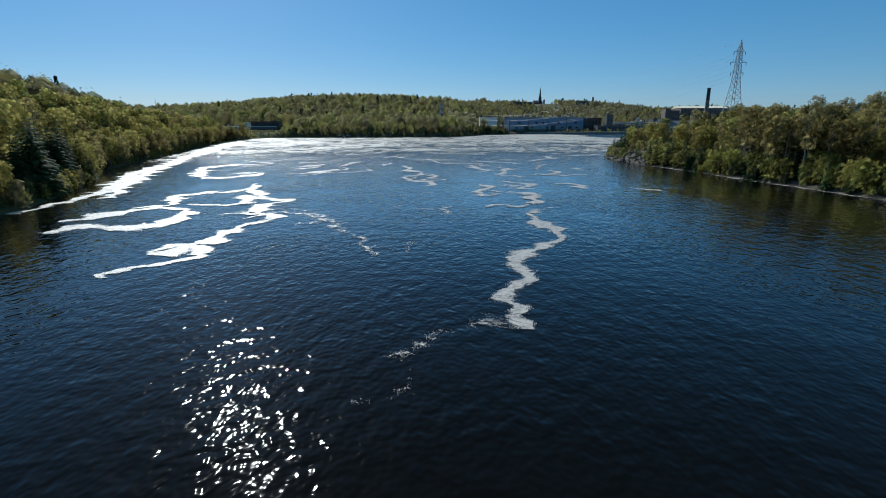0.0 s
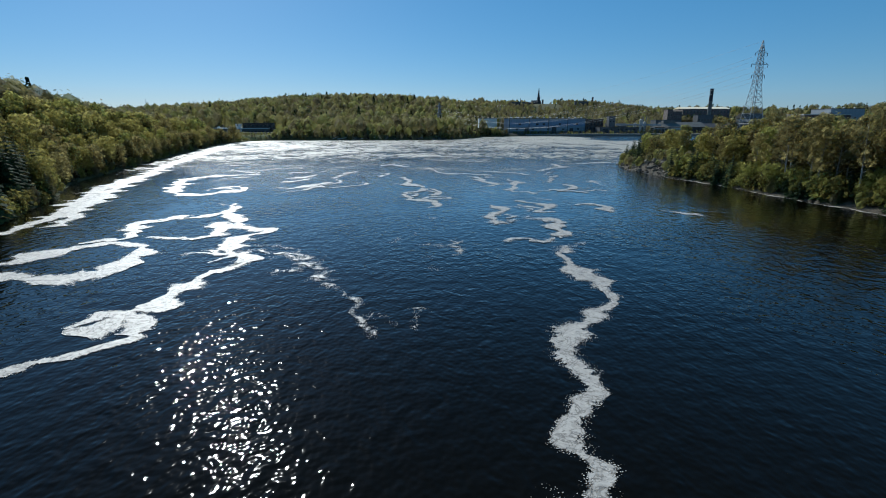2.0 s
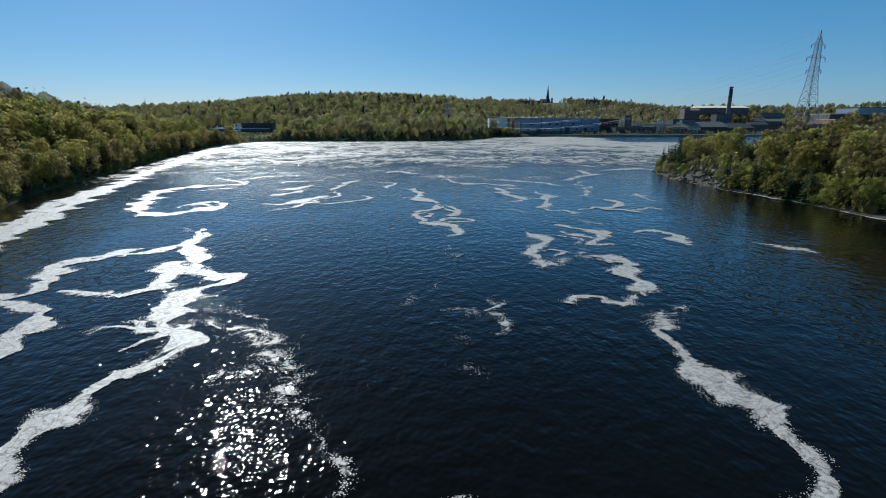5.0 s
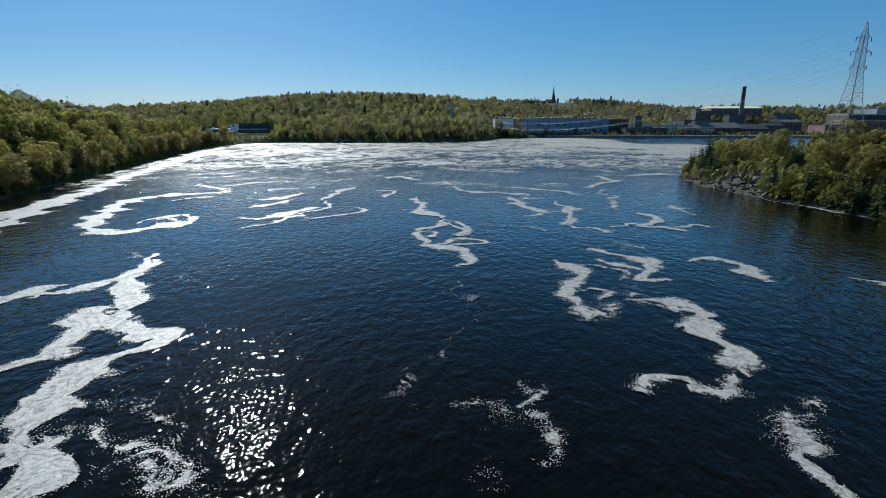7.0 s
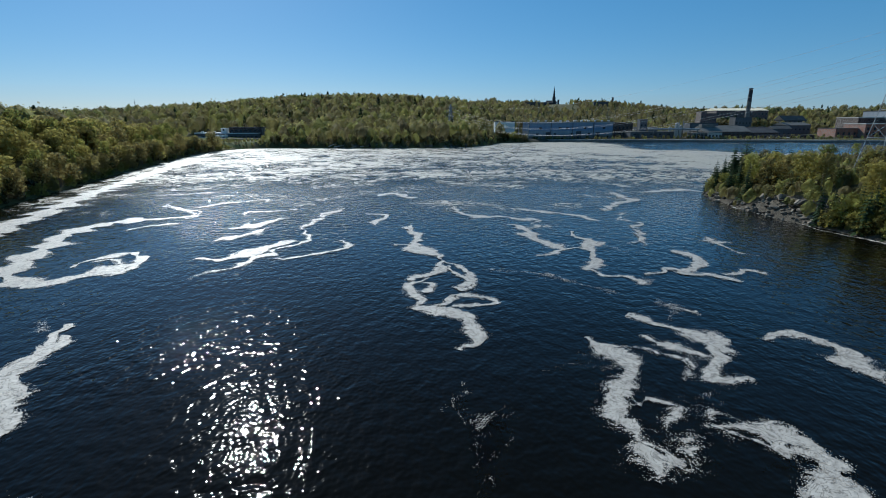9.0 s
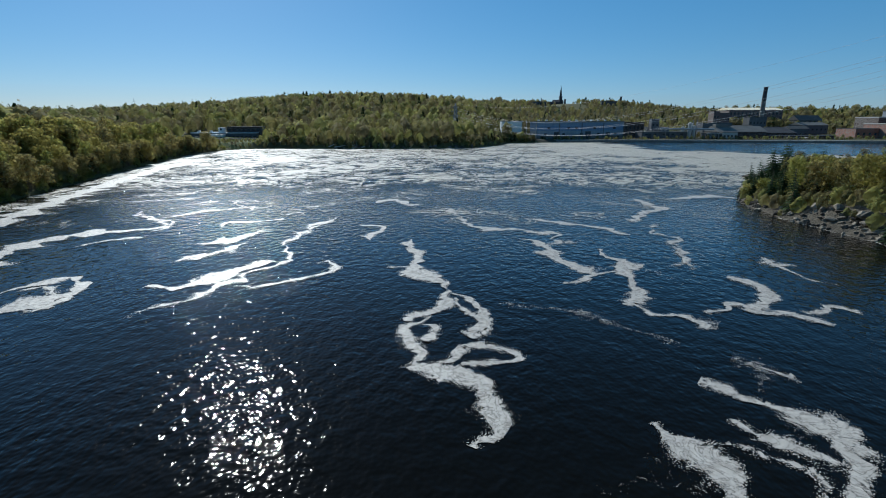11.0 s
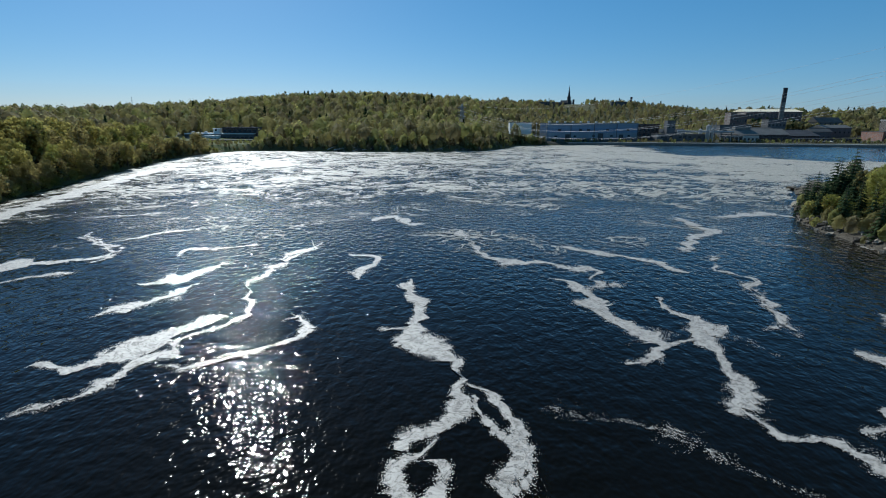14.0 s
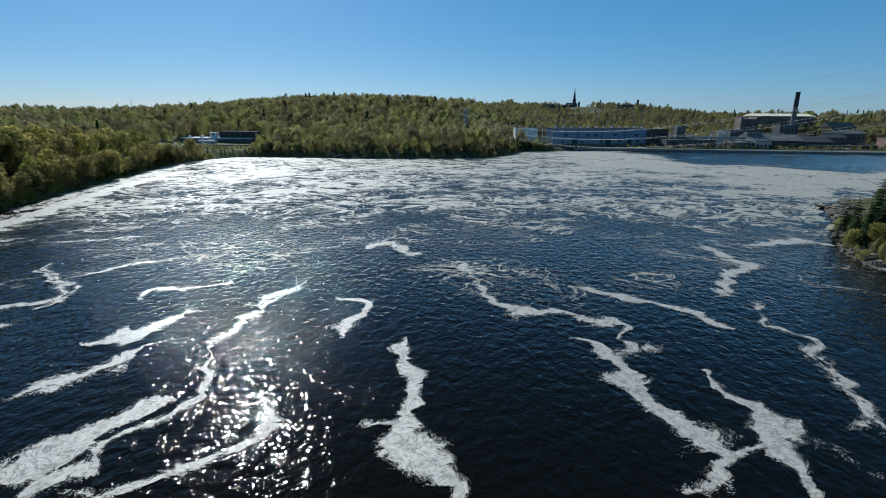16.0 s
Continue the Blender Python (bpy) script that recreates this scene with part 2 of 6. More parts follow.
def brick_material(name, c0, c1):
    m, n, l, b = nodes_of(name)
    tc = n.new("ShaderNodeTexCoord")
    mp = n.new("ShaderNodeMapping")
    mp.inputs["Rotation"].default_value = (radians(90), 0, 0)
    l.new(tc.outputs["Object"], mp.inputs["Vector"])
    t = n.new("ShaderNodeTexBrick")
    t.inputs["Scale"].default_value = 3.0
    t.inputs["Color1"].default_value, t.inputs["Color2"].default_value = (*c0, 1), (*c1, 1)
    t.inputs["Mortar"].default_value = (0.3, 0.28, 0.25, 1)
    t.inputs["Mortar Size"].default_value = 0.012
    l.new(mp.outputs[0], t.inputs["Vector"])
    mix = n.new("ShaderNodeMixRGB")
    mix.blend_type = "MULTIPLY"
    mix.inputs[0].default_value = 0.7
    l.new(t.outputs["Color"], mix.inputs[1])
    l.new(ramp_node(n, l, noise_node(n, l, tc.outputs["Object"], 0.35, 5, 0.6), [(0.3, (0.55, 0.5, 0.5)), (0.7, (1, 1, 1))]), mix.inputs[2])
    l.new(mix.outputs[0], b.inputs["Base Color"])
    b.inputs["Roughness"].default_value = 0.9
    b.inputs["Specular IOR Level"].default_value = 0.12
    return m


M_WATER = water_material()
M_FOAM = foam_material("river_foam", False)
M_FIELD = foam_material("foam_web", True)
M_GROUND = surface("woodland_ground", (0.045, 0.045, 0.018), (0.12, 0.11, 0.045), 0.12, 0.95, 0, 0.15)
M_HILL = surface("far_woodland", (0.035, 0.05, 0.018), (0.11, 0.12, 0.035), 0.03, 0.95, 0, 2.0)
M_LEAF = [
    leaf_material("leaf_olive", (0.19, 0.175, 0.052), (0.33, 0.3, 0.088), (0.46, 0.415, 0.125), 0.7, 0.34, True, 0.46),
    leaf_material("leaf_spring", (0.17, 0.18, 0.05), (0.3, 0.31, 0.085), (0.43, 0.42, 0.12), 0.7, 0.34, True, 0.46),
    leaf_material("leaf_budding", (0.19, 0.165, 0.07), (0.32, 0.275, 0.11), (0.42, 0.365, 0.145), 0.7, 0.34, True, 0.46),
]
# leaf colours greyed and darkened; the greying stands in for distance haze
M_HAZED = [
    leaf_material("hazed_leaf_olive", (0.16, 0.151, 0.068), (0.224, 0.209, 0.0899), (0.301, 0.274, 0.111), 0.66, -1.0, True, 0.62),
    leaf_material("hazed_leaf_spring", (0.167, 0.178, 0.0705), (0.243, 0.252, 0.0899), (0.339, 0.333, 0.111), 0.66, -1.0, True, 0.62),
    leaf_material("hazed_leaf_budding", (0.128, 0.115, 0.068), (0.179, 0.16, 0.0899), (0.243, 0.214, 0.111), 0.66, -1.0, True, 0.62),
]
M_NEEDLE = leaf_material("needles", (0.014, 0.026, 0.012), (0.03, 0.05, 0.02), (0.055, 0.075, 0.028), 0.2, 0.3, False, 1.0)
M_BARK = surface("bark", (0.06, 0.05, 0.04), (0.16, 0.135, 0.11), 1.2, 0.9, 0, 0.03)
M_BIRCH = surface("birch_bark", (0.14, 0.13, 0.11), (0.42, 0.4, 0.36), 1.5, 0.8, 0, 0.01)
M_ROCK = surface("bank_rock", (0.06, 0.05, 0.04), (0.24, 0.21, 0.165), 0.5, 0.9, 0, 0.12, 7.0, 0.5)
M_STEEL = surface("galvanised_steel", (0.2, 0.21, 0.215), (0.34, 0.35, 0.355), 2.0, 0.6, 0.2, 0)
M_CABLE = surface("cable", (0.32, 0.32, 0.32), (0.45, 0.45, 0.45), 2.0, 0.6, 0.0, 0)
M_BLUE = cladding("blue_cladding", (0.15, 0.2, 0.27), (0.21, 0.265, 0.34))
M_DEEP = cladding("deep_blue_cladding", (0.12, 0.18, 0.27), (0.17, 0.235, 0.33))
M_GREYC = cladding("grey_cladding", (0.18, 0.21, 0.24), (0.26, 0.285, 0.31))
M_WHITE = surface("white_render", (0.55, 0.55, 0.52), (0.75, 0.74, 0.7), 0.3, 0.7, 0, 0.01)
M_ROOFPALE = surface("pale_roof_sheet", (0.3, 0.29, 0.26), (0.46, 0.44, 0.4), 0.15, 0.5, 0, 0.01)
M_ROOFGREY = surface("grey_roof_felt", (0.06, 0.06, 0.058), (0.13, 0.126, 0.118), 0.15, 0.85, 0, 0.02)
M_ROOFMID = surface("weathered_roof_sheet", (0.1, 0.1, 0.09), (0.19, 0.18, 0.165), 0.2, 0.8, 0, 0.02)
M_DULL = cladding("dull_cladding", (0.055, 0.058, 0.062), (0.1, 0.104, 0.11))
M_CREAM = surface("cream_fascia", (0.82, 0.7, 0.47), (0.88, 0.78, 0.55), 0.2, 0.7, 0, 0.01)
M_ROOFDARK = surface("dark_roof_felt", (0.035, 0.036, 0.04), (0.085, 0.085, 0.09), 0.2, 0.85, 0, 0.02)
M_BRICK = brick_material("red_brick", (0.4, 0.16, 0.095), (0.32, 0.125, 0.08))
M_MAUVE = brick_material("sooty_mauve_brick", (0.19, 0.13, 0.12), (0.14, 0.1, 0.095))
M_BROWN = brick_material("brown_brick", (0.1, 0.066, 0.056), (0.07, 0.05, 0.044))
M_CONC = surface("concrete", (0.1, 0.095, 0.085), (0.24, 0.225, 0.2), 0.4, 0.9, 0, 0.02)
M_DARK = surface("dark_opening", (0.015, 0.016, 0.02), (0.04, 0.042, 0.05), 1.0, 0.4, 0, 0)
M_GLASS = surface("window_glass", (0.02, 0.025, 0.03), (0.06, 0.07, 0.08), 0.8, 0.08, 0, 0)
M_WOOD = surface("driftwood", (0.3, 0.27, 0.23), (0.55, 0.51, 0.45), 1.5, 0.85, 0, 0.02)
M_SNOWY = surface("white_roof_membrane", (0.6, 0.6, 0.58), (0.8, 0.8, 0.77), 0.2, 0.7, 0, 0.01)
M_SHINGLE = surface("stony_shore", (0.035, 0.03, 0.024), (0.15, 0.13, 0.1), 0.7, 0.95, 0, 0.25, 5.0)
M_YARD = surface("works_yard", (0.03, 0.03, 0.022), (0.075, 0.072, 0.05), 0.12, 0.95, 0, 0.1)
M_GRASS = surface("riverside_grass", (0.06, 0.075, 0.022), (0.13, 0.14, 0.042), 0.3, 0.95, 0, 0.1)


# ---------------------------------------------------------------- small helpers
def quick_mesh(name, verts, quads, material, smooth=False):
    """A mesh from arrays of corners and of four-cornered faces."""
    me = bpy.data.meshes.new(name)
    verts, quads = np.asarray(verts, np.float32), np.asarray(quads, np.int32)
    k = quads.shape[1]
    me.vertices.add(len(verts))
    me.vertices.foreach_set("co", verts.ravel())
    me.loops.add(quads.size)
    me.loops.foreach_set("vertex_index", quads.ravel())
    me.polygons.add(len(quads))
    me.polygons.foreach_set("loop_start", np.arange(0, quads.size, k, dtype=np.int32))
    me.polygons.foreach_set("loop_total", np.full(len(quads), k, np.int32))
    me.polygons.foreach_set("use_smooth", np.full(len(quads), smooth, bool))
    me.materials.append(material)
    me.update(calc_edges=True)
    return me


def part(name, bm, material, parent, label=""):
    me = bpy.data.meshes.new(name)
    bm.normal_update()
    bm.to_mesh(me)
    bm.free()
    me.materials.append(material)
    ob = new(name, me)
    ob.parent = parent
    if label:
        ob["label"] = label
    return ob


def shared(name, me, parent, m=None, label=""):
    ob = new(name, me)
    ob.parent = parent
    if m is not None:
        ob.matrix_basis = m
    if label:
        ob["label"] = label
    return ob


def box(x0, x1, y0, y1, z0, z1, bevel=0.0, bm=None):
    bm = bm or bmesh.new()
    made = bmesh.ops.create_cube(bm, size=1.0)["verts"]
    for v in made:
        v.co = Vector((x0 + (v.co.x + 0.5) * (x1 - x0), y0 + (v.co.y + 0.5) * (y1 - y0), z0 + (v.co.z + 0.5) * (z1 - z0)))
    if bevel:
        bmesh.ops.bevel(bm, geom=bm.edges[:], offset=bevel, segments=1, affect="EDGES")
    return bm


def bar(a, b, r, bm=None, sides=4, r2=None):
    """A tapered bar from a to b."""
    bm = bm or bmesh.new()
    a, b = Vector(a), Vector(b)
    d = b - a
    m = Matrix.Translation((a + b) / 2) @ d.to_track_quat("Z", "Y").to_matrix().to_4x4()
    bmesh.ops.create_cone(bm, cap_ends=True, segments=sides, radius1=r, radius2=r if r2 is None else r2, depth=d.length, matrix=m)
    return bm


def thing(name, m, label, category, group="", kind=""):
    e = new(name)
    e.empty_display_size = 0.5
    e.matrix_basis = m
    return tagged(e, label, category, group, kind)


# ---------------------------------------------------------------- the river's plan
LEFT_SHORE = [(-42, -400), (-44, -60), (-47, 30), (-53, 75), (-58, 90), (-69, 115), (-83, 139), (-90, 163), (-97, 188), (-103, 214), (-109, 242), (-114, 274), (-119, 310), (-119, 330), (-115, 346)]
FAR_SHORE = [(-108, 357), (-92, 361), (-70, 359), (-48, 356), (-22, 357), (4, 362), (22, 368), (36, 394), (48, 428), (86, 441), (118, 444), (152, 444), (190, 437), (230, 429), (300, 421), (420, 412), (800, 460)]
NORTH_SHORE = [(800, 400), (420, 345), (250, 292), (176, 268), (130, 247), (112, 238), (101, 233)]
WEST_SHORE = [(95, 224), (88, 211), (79, 200), (70.5, 187), (68, 178), (67, 166), (68, 156), (69.5, 147), (71, 137), (73.2, 125), (75, 110), (77, 95), (80, 60), (86, 15), (92, -80), (98, -400)]
RIVER = np.array(LEFT_SHORE + FAR_SHORE + NORTH_SHORE + WEST_SHORE, float)


def inside_river(x, y):
    hit = np.zeros(np.shape(x), bool)
    a, b = RIVER, np.roll(RIVER, -1, 0)
    for (x0, y0), (x1, y1) in zip(a, b):
        if y0 == y1:
            continue
        cross = ((y0 > y) != (y1 > y)) & (x < (x1 - x0) * (y - y0) / (y1 - y0) + x0)
        hit ^= cross
    return hit


def shore_distance(x, y):
    """Metres inland (positive) or out on the water (negative)."""
    best = np.full(np.shape(x), 1e9)
    a, b = RIVER, np.roll(RIVER, -1, 0)
    for p, q in zip(a, b):
        d = q - p
        t = np.clip(((x - p[0]) * d[0] + (y - p[1]) * d[1]) / (d @ d), 0, 1)
        best = np.minimum(best, np.hypot(x - p[0] - t * d[0], y - p[1] - t * d[1]))
    return np.where(inside_river(x, y), -best, best)


def step(a, b, v):
    t = np.clip((np.asarray(v, float) - a) / (b - a), 0, 1)
    return t * t * (3 - 2 * t)


def on_island(x, y):
    ns = np.array(NORTH_SHORE[::-1], float)
    return (x > 60) & (y < np.interp(x, ns[:, 0], ns[:, 1]))


def level(y):
    """The river comes down rapids from the upper basin."""
    return 2.6 * step(185, 360, y)


def lumps(x, y, s, seed):
    """Cheap smooth unevenness, about -1 to 1."""
    r = np.random.RandomState(seed)
    out = np.zeros(np.shape(x))
    for k in range(6):
        a, p, f = r.uniform(0, 6.28), r.uniform(0, 6.28), r.uniform(0.6, 1.6) / s
        out = out + np.sin((x * np.cos(a) + y * np.sin(a)) * f * 6.28 + p)
    return out / 3.2


def ground(x, y):
    x, y = np.asarray(x, float), np.asarray(y, float)
    d = shore_distance(x, y)
    bank = np.where(d < 0, np.maximum(-4, d * 0.35), 1.3 * (1 - np.exp(-np.maximum(d, 0) / 1.6)))
    land = np.maximum(d, 0)
    left = (x < 0) & (y < 352)
    isl = on_island(x, y)
    # wooded bank downstream, falling towards the bend
    top = np.interp(y, [-400, 90, 160, 195, 230, 280, 310, 340, 352], [16.5, 16.5, 17.5, 18, 13.2, 8, 5, 3.2, 2.5])
    h_left = top * step(0, 45, land)
    h_isl = 2.2 * step(0, 14, land) + 2.0 * step(12, 50, land) * step(165, 120, y) + 2.4 * step(0.3, 4.0, land) * np.exp(-((y - 158) / 8) ** 2)
    # far bank: a low shelf, then the hill; a broad works site on the east
    works = step(30, 90, x)
    shelf = 2.2 * step(0, 8, land) * (1 - 0.75 * works)
    hill = 27 * step(20, 290, land) * (1 - 0.52 * step(-120, -360, x)) * (1 - works)
    hill = hill + 7 * np.exp(-((x + 70) / 130) ** 2 - ((y - 650) / 130) ** 2)
    hill = hill + works * (6 * step(90, 200, land) + (31 - 12 * step(230, 380, x)) * step(170, 420, land))
    h_far = shelf + hill
    h = np.where(isl, h_isl, np.where(left, h_left, h_far))
    r = np.hypot(x, y)
    far = 32 * step(1100, 3600, r) + lumps(x, y, 900, 3) * 7 * step(500, 1500, r) + 8 * step(-300, -700, x) * step(800, 1300, r)
    return level(y) + bank + h + far + np.where(d > 3, lumps(x, y, 38, 5) * 0.35, 0)


def axis(lo, hi, near0, near1, fine, coarse):
    mid = np.arange(near0, near1, fine)
    def run(start, end, sign):
        out, v, s = [], start, fine
        while (v < end) if sign > 0 else (v > end):
            s = min(s * 1.12, coarse)
            v += sign * s
            out.append(v)
        return out
    return np.array(run(near0, lo, -1)[::-1] + list(mid) + run(near1, hi, 1))


gx, gy = axis(-4300, 4300, -150, 290, 2.5, 160), axis(-900, 4600, 60, 470, 2.5, 160)
X, Y = np.meshgrid(gx, gy)
Z = ground(X, Y)
idx = np.arange(X.size).reshape(X.shape)
quads = np.stack([idx[:-1, :-1], idx[:-1, 1:], idx[1:, 1:], idx[1:, :-1]], -1).reshape(-1, 4)
me = quick_mesh("ground", np.stack([X, Y, Z], -1).reshape(-1, 3), quads, M_GROUND, True)
me.materials.append(M_HILL)
cx, cy = X[:-1, :-1].ravel(), Y[:-1, :-1].ravel()
me.materials.append(M_GRASS)
me.materials.append(M_YARD)
me.materials.append(M_SHINGLE)
stony = on_island(cx, cy) & (cy > 60) & (np.abs(shore_distance(cx, cy)) < 4.0)
yard = (cx > 60) & (cx < 460) & (cy > 435) & (cy < 560)
lawn = (cx > -192) & (cx < -108) & (cy > 348) & (cy < 404)
me.polygons.foreach_set("material_index", np.where(lawn, 2, np.where(yard, 3, np.where(stony, 4, np.hypot(cx, cy) > 900))).astype(np.int32))
tagged(new("ground", me), "wooded river banks rising to low hills", "ground", kind="structure")

wx, wy = np.linspace(-160, 820, 50), np.arange(-400, 481, 2.5)
X, Y = np.meshgrid(wx, wy)
idx = np.arange(X.size).reshape(X.shape)
quads = np.stack([idx[:-1, :-1], idx[:-1, 1:], idx[1:, 1:], idx[1:, :-1]], -1).reshape(-1, 4)
me = quick_mesh("water", np.stack([X, Y, level(Y)], -1).reshape(-1, 3), quads, M_WATER)
at = me.attributes.new("rapids", "FLOAT", "POINT")
at.data.foreach_set("value", (0.03 + 0.97 * step(95, 215, Y) * step(240, 120, X * (Y < 420))).astype(np.float32).ravel())
water = new("water", me)
tagged(water, "dark blue rippled river water", "river", kind="structure")

# ---------------------------------------------------------------- foam on the river
def spline(pts, step_m):
    """A smooth line through points of x, y and width."""
    p = np.array(pts, float)
    p = np.vstack([2 * p[0] - p[1], p, 2 * p[-1] - p[-2]])
    out = []
    for k in range(1, len(p) - 2):
        n = max(2, int(np.hypot(*(p[k + 1] - p[k])[:2]) / step_m))
        t = np.linspace(0, 1, n, endpoint=False)[:, None]
        out.append(0.5 * (2 * p[k] + (p[k + 1] - p[k - 1]) * t + (2 * p[k - 1] - 5 * p[k] + 4 * p[k + 1] - p[k + 2]) * t ** 2
                          + (3 * p[k] - p[k - 1] - 3 * p[k + 1] + p[k + 2]) * t ** 3))
    return np.vstack(out + [p[-2:-1]])


streak_count = 0


def foam_streak(pts, thick=1.0, spread=1.0, label="white foam streak drifting on the dark river"):
    """A winding ribbon of foam, thick along its middle."""
    global streak_count
    streak_count += 1
    line = spline(pts, 0.45)
    r = np.random.RandomState(streak_count)
    s = np.arange(len(line)) * 0.45
    for k in range(5):
        f, p = r.uniform(0.15, 0.9), r.uniform(0, 6.28, 2)
        line[:, 0] += np.sin(s * f + p[0]) * 0.16 / (0.5 + f)
        line[:, 2] *= 1 + 0.24 * np.sin(s * f * 1.7 + p[1])
    d = np.gradient(line[:, :2], axis=0)
    d /= np.maximum(np.hypot(d[:, 0], d[:, 1]), 1e-6)[:, None]
    side = np.stack([-d[:, 1], d[:, 0]], -1)
    across = np.linspace(-1, 1, 13)
    half = np.maximum(line[:, 2], 0.5) * 1.05 * spread + 0.35
    co = line[:, None, :2] + side[:, None, :] * (across[None, :, None] * half[:, None, None])
    wx, wy = co[..., 0].copy(), co[..., 1].copy()
    for size, much in ((5.0, 0.55), (2.2, 0.2), (1.1, 0.06)):
        co[..., 0] += lumps(wx, wy, size, 40 + streak_count) * much
        co[..., 1] += lumps(wx, wy, size, 80 + streak_count) * much
    z = level(co[..., 1:2]) + 0.03 + 0.006 * (streak_count % 12)
    idx = np.arange(co.shape[0] * 13).reshape(-1, 13)
    quads = np.stack([idx[:-1, :-1], idx[:-1, 1:], idx[1:, 1:], idx[1:, :-1]], -1).reshape(-1, 4)
    me = quick_mesh("foam_streak", np.concatenate([co, z], -1).reshape(-1, 3), quads, M_FOAM)
    ends = np.minimum(1, np.minimum(np.arange(len(line)), np.arange(len(line))[::-1]) / max(4.0, len(line) * 0.12))
    dens = (1.12 - 1.45 * np.abs(across[None, :])) * (0.6 + 0.4 * ends[:, None]) * thick
    dens[:, 0] = dens[:, -1] = -0.6
    at = me.attributes.new("foam", "FLOAT", "POINT")
    at.data.foreach_set("value", dens.astype(np.float32).ravel())
    return tagged(new("foam_streak", me), label, "foam", "foam streaks", "stuff")


# lower reach
foam_streak([(22.3, 74.0, 0.8), (19.9, 68.9, 1.6), (20.6, 63.4, 1.3), (21.9, 60.6, 1.7), (21.2, 56.6, 1.1), (18.4, 52.7, 1.2), (16.1, 49.4, 1.5), (15.2, 46.2, 2.3), (14.7, 43.9, 2.1), (14.9, 42.5, 1.5), (13.4, 40.1, 0.9), (13.0, 38.0, 1.0), (13.3, 35.8, 1.4), (12.8, 34.0, 1.1), (12.5, 32.3, 1.0)], 1.18)
foam_streak([(11.6, 33.7, 0.9), (10.4, 32.7, 0.7), (9.1, 31.9, 0.7), (7.8, 31.4, 0.5), (7.0, 30.2, 0.5), (6.0, 28.7, 1.2), (6.4, 27.3, 0.9), (5.6, 25.8, 0.8), (4.6, 25.1, 0.7), (3.5, 24.6, 0.6)], 0.47, 1.1, "thin speckled foam trailing over dark water")
foam_streak([(-20.5, 51.4, 0.5), (-20.0, 53.1, 1.2), (-18.3, 53.6, 1.4), (-15.3, 51.1, 1.0), (-14.2, 48.6, 1.1), (-15.6, 47.6, 1.2), (-16.9, 46.4, 1.0), (-18.5, 45.6, 0.9), (-19.5, 43.9, 0.6), (-19.8, 42.2, 0.4)], 1.45)
foam_streak([(-18.5, 50.1, 1.1), (-17.8, 51.2, 1.2), (-17.3, 53.5, 1.2), (-16.6, 55.6, 1.4), (-16.2, 58.8, 1.5), (-15.9, 62.3, 1.4), (-14.9, 65.4, 1.6), (-14.0, 68.6, 1.8), (-16.0, 72.4, 1.6)], 1.59)
foam_streak([(-36.6, 59.8, 2.4), (-36.0, 62.7, 2.7), (-33.3, 63.3, 2.6), (-28.8, 62.5, 2.4), (-26.4, 64.6, 2.5), (-26.4, 69.8, 2.1), (-28.4, 74.5, 1.3), (-33.8, 76.4, 1.8), (-37.1, 73.2, 2.1), (-37.6, 68.8, 2.3), (-40.2, 66.2, 2.3)], 1.59, 1, "broad swirl of white foam near the wooded bank")
foam_streak([(-37.6, 77.0, 0.9), (-35.8, 78.2, 1.2), (-33.3, 79.1, 1.1), (-35.2, 83.2, 1.4), (-36.8, 89.5, 1.9), (-34.5, 92.3, 1.7), (-32.1, 96.0, 1.3)], 1.31)
foam_streak([(-29.8, 79.9, 0.8), (-25.8, 78.7, 1.3), (-22.9, 79.8, 1.3), (-21.6, 82.2, 1.7)], 1.03)
foam_streak([(-22.3, 70.5, 0.7), (-21.0, 71.7, 0.7), (-17.6, 71.3, 0.6)], 0.97)
foam_streak([(-15.7, 75.1, 1.3), (-12.1, 74.2, 1.3), (-8.7, 71.8, 1.2), (-5.9, 67.2, 1.1), (-4.8, 63.0, 0.8), (-3.6, 60.4, 1.3), (-2.2, 59.4, 1.0), (-1.0, 56.8, 0.5), (-0.4, 53.9, 0.5), (0.6, 51.0, 0.5), (1.1, 49.5, 0.4), (1.0, 47.9, 0.3)], 0.5, 1.1, "thin speckled foam trailing over dark water")
foam_streak([(-10.3, 64.1, 0.6), (-8.0, 64.9, 0.7), (-6.4, 66.7, 0.8)], 0.38, 1.1, "thin speckled foam trailing over dark water")
foam_streak([(5.1, 54.0, 0.9), (4.8, 51.8, 0.5), (4.3, 49.1, 0.4)], 0.38, 1.1, "thin speckled foam trailing over dark water")
foam_streak([(0.5, 53.3, 0.5), (2.0, 52.6, 0.5), (3.2, 50.6, 0.3)], 0.34, 1.1, "thin speckled foam trailing over dark water")
foam_streak([(8.0, 77.1, 0.8), (9.4, 76.0, 1.0), (8.3, 74.1, 0.4)], 0.9)
foam_streak([(5.3, 70.5, 0.9), (6.6, 68.1, 0.8)], 0.34, 1, "thin speckled foam trailing over dark water")
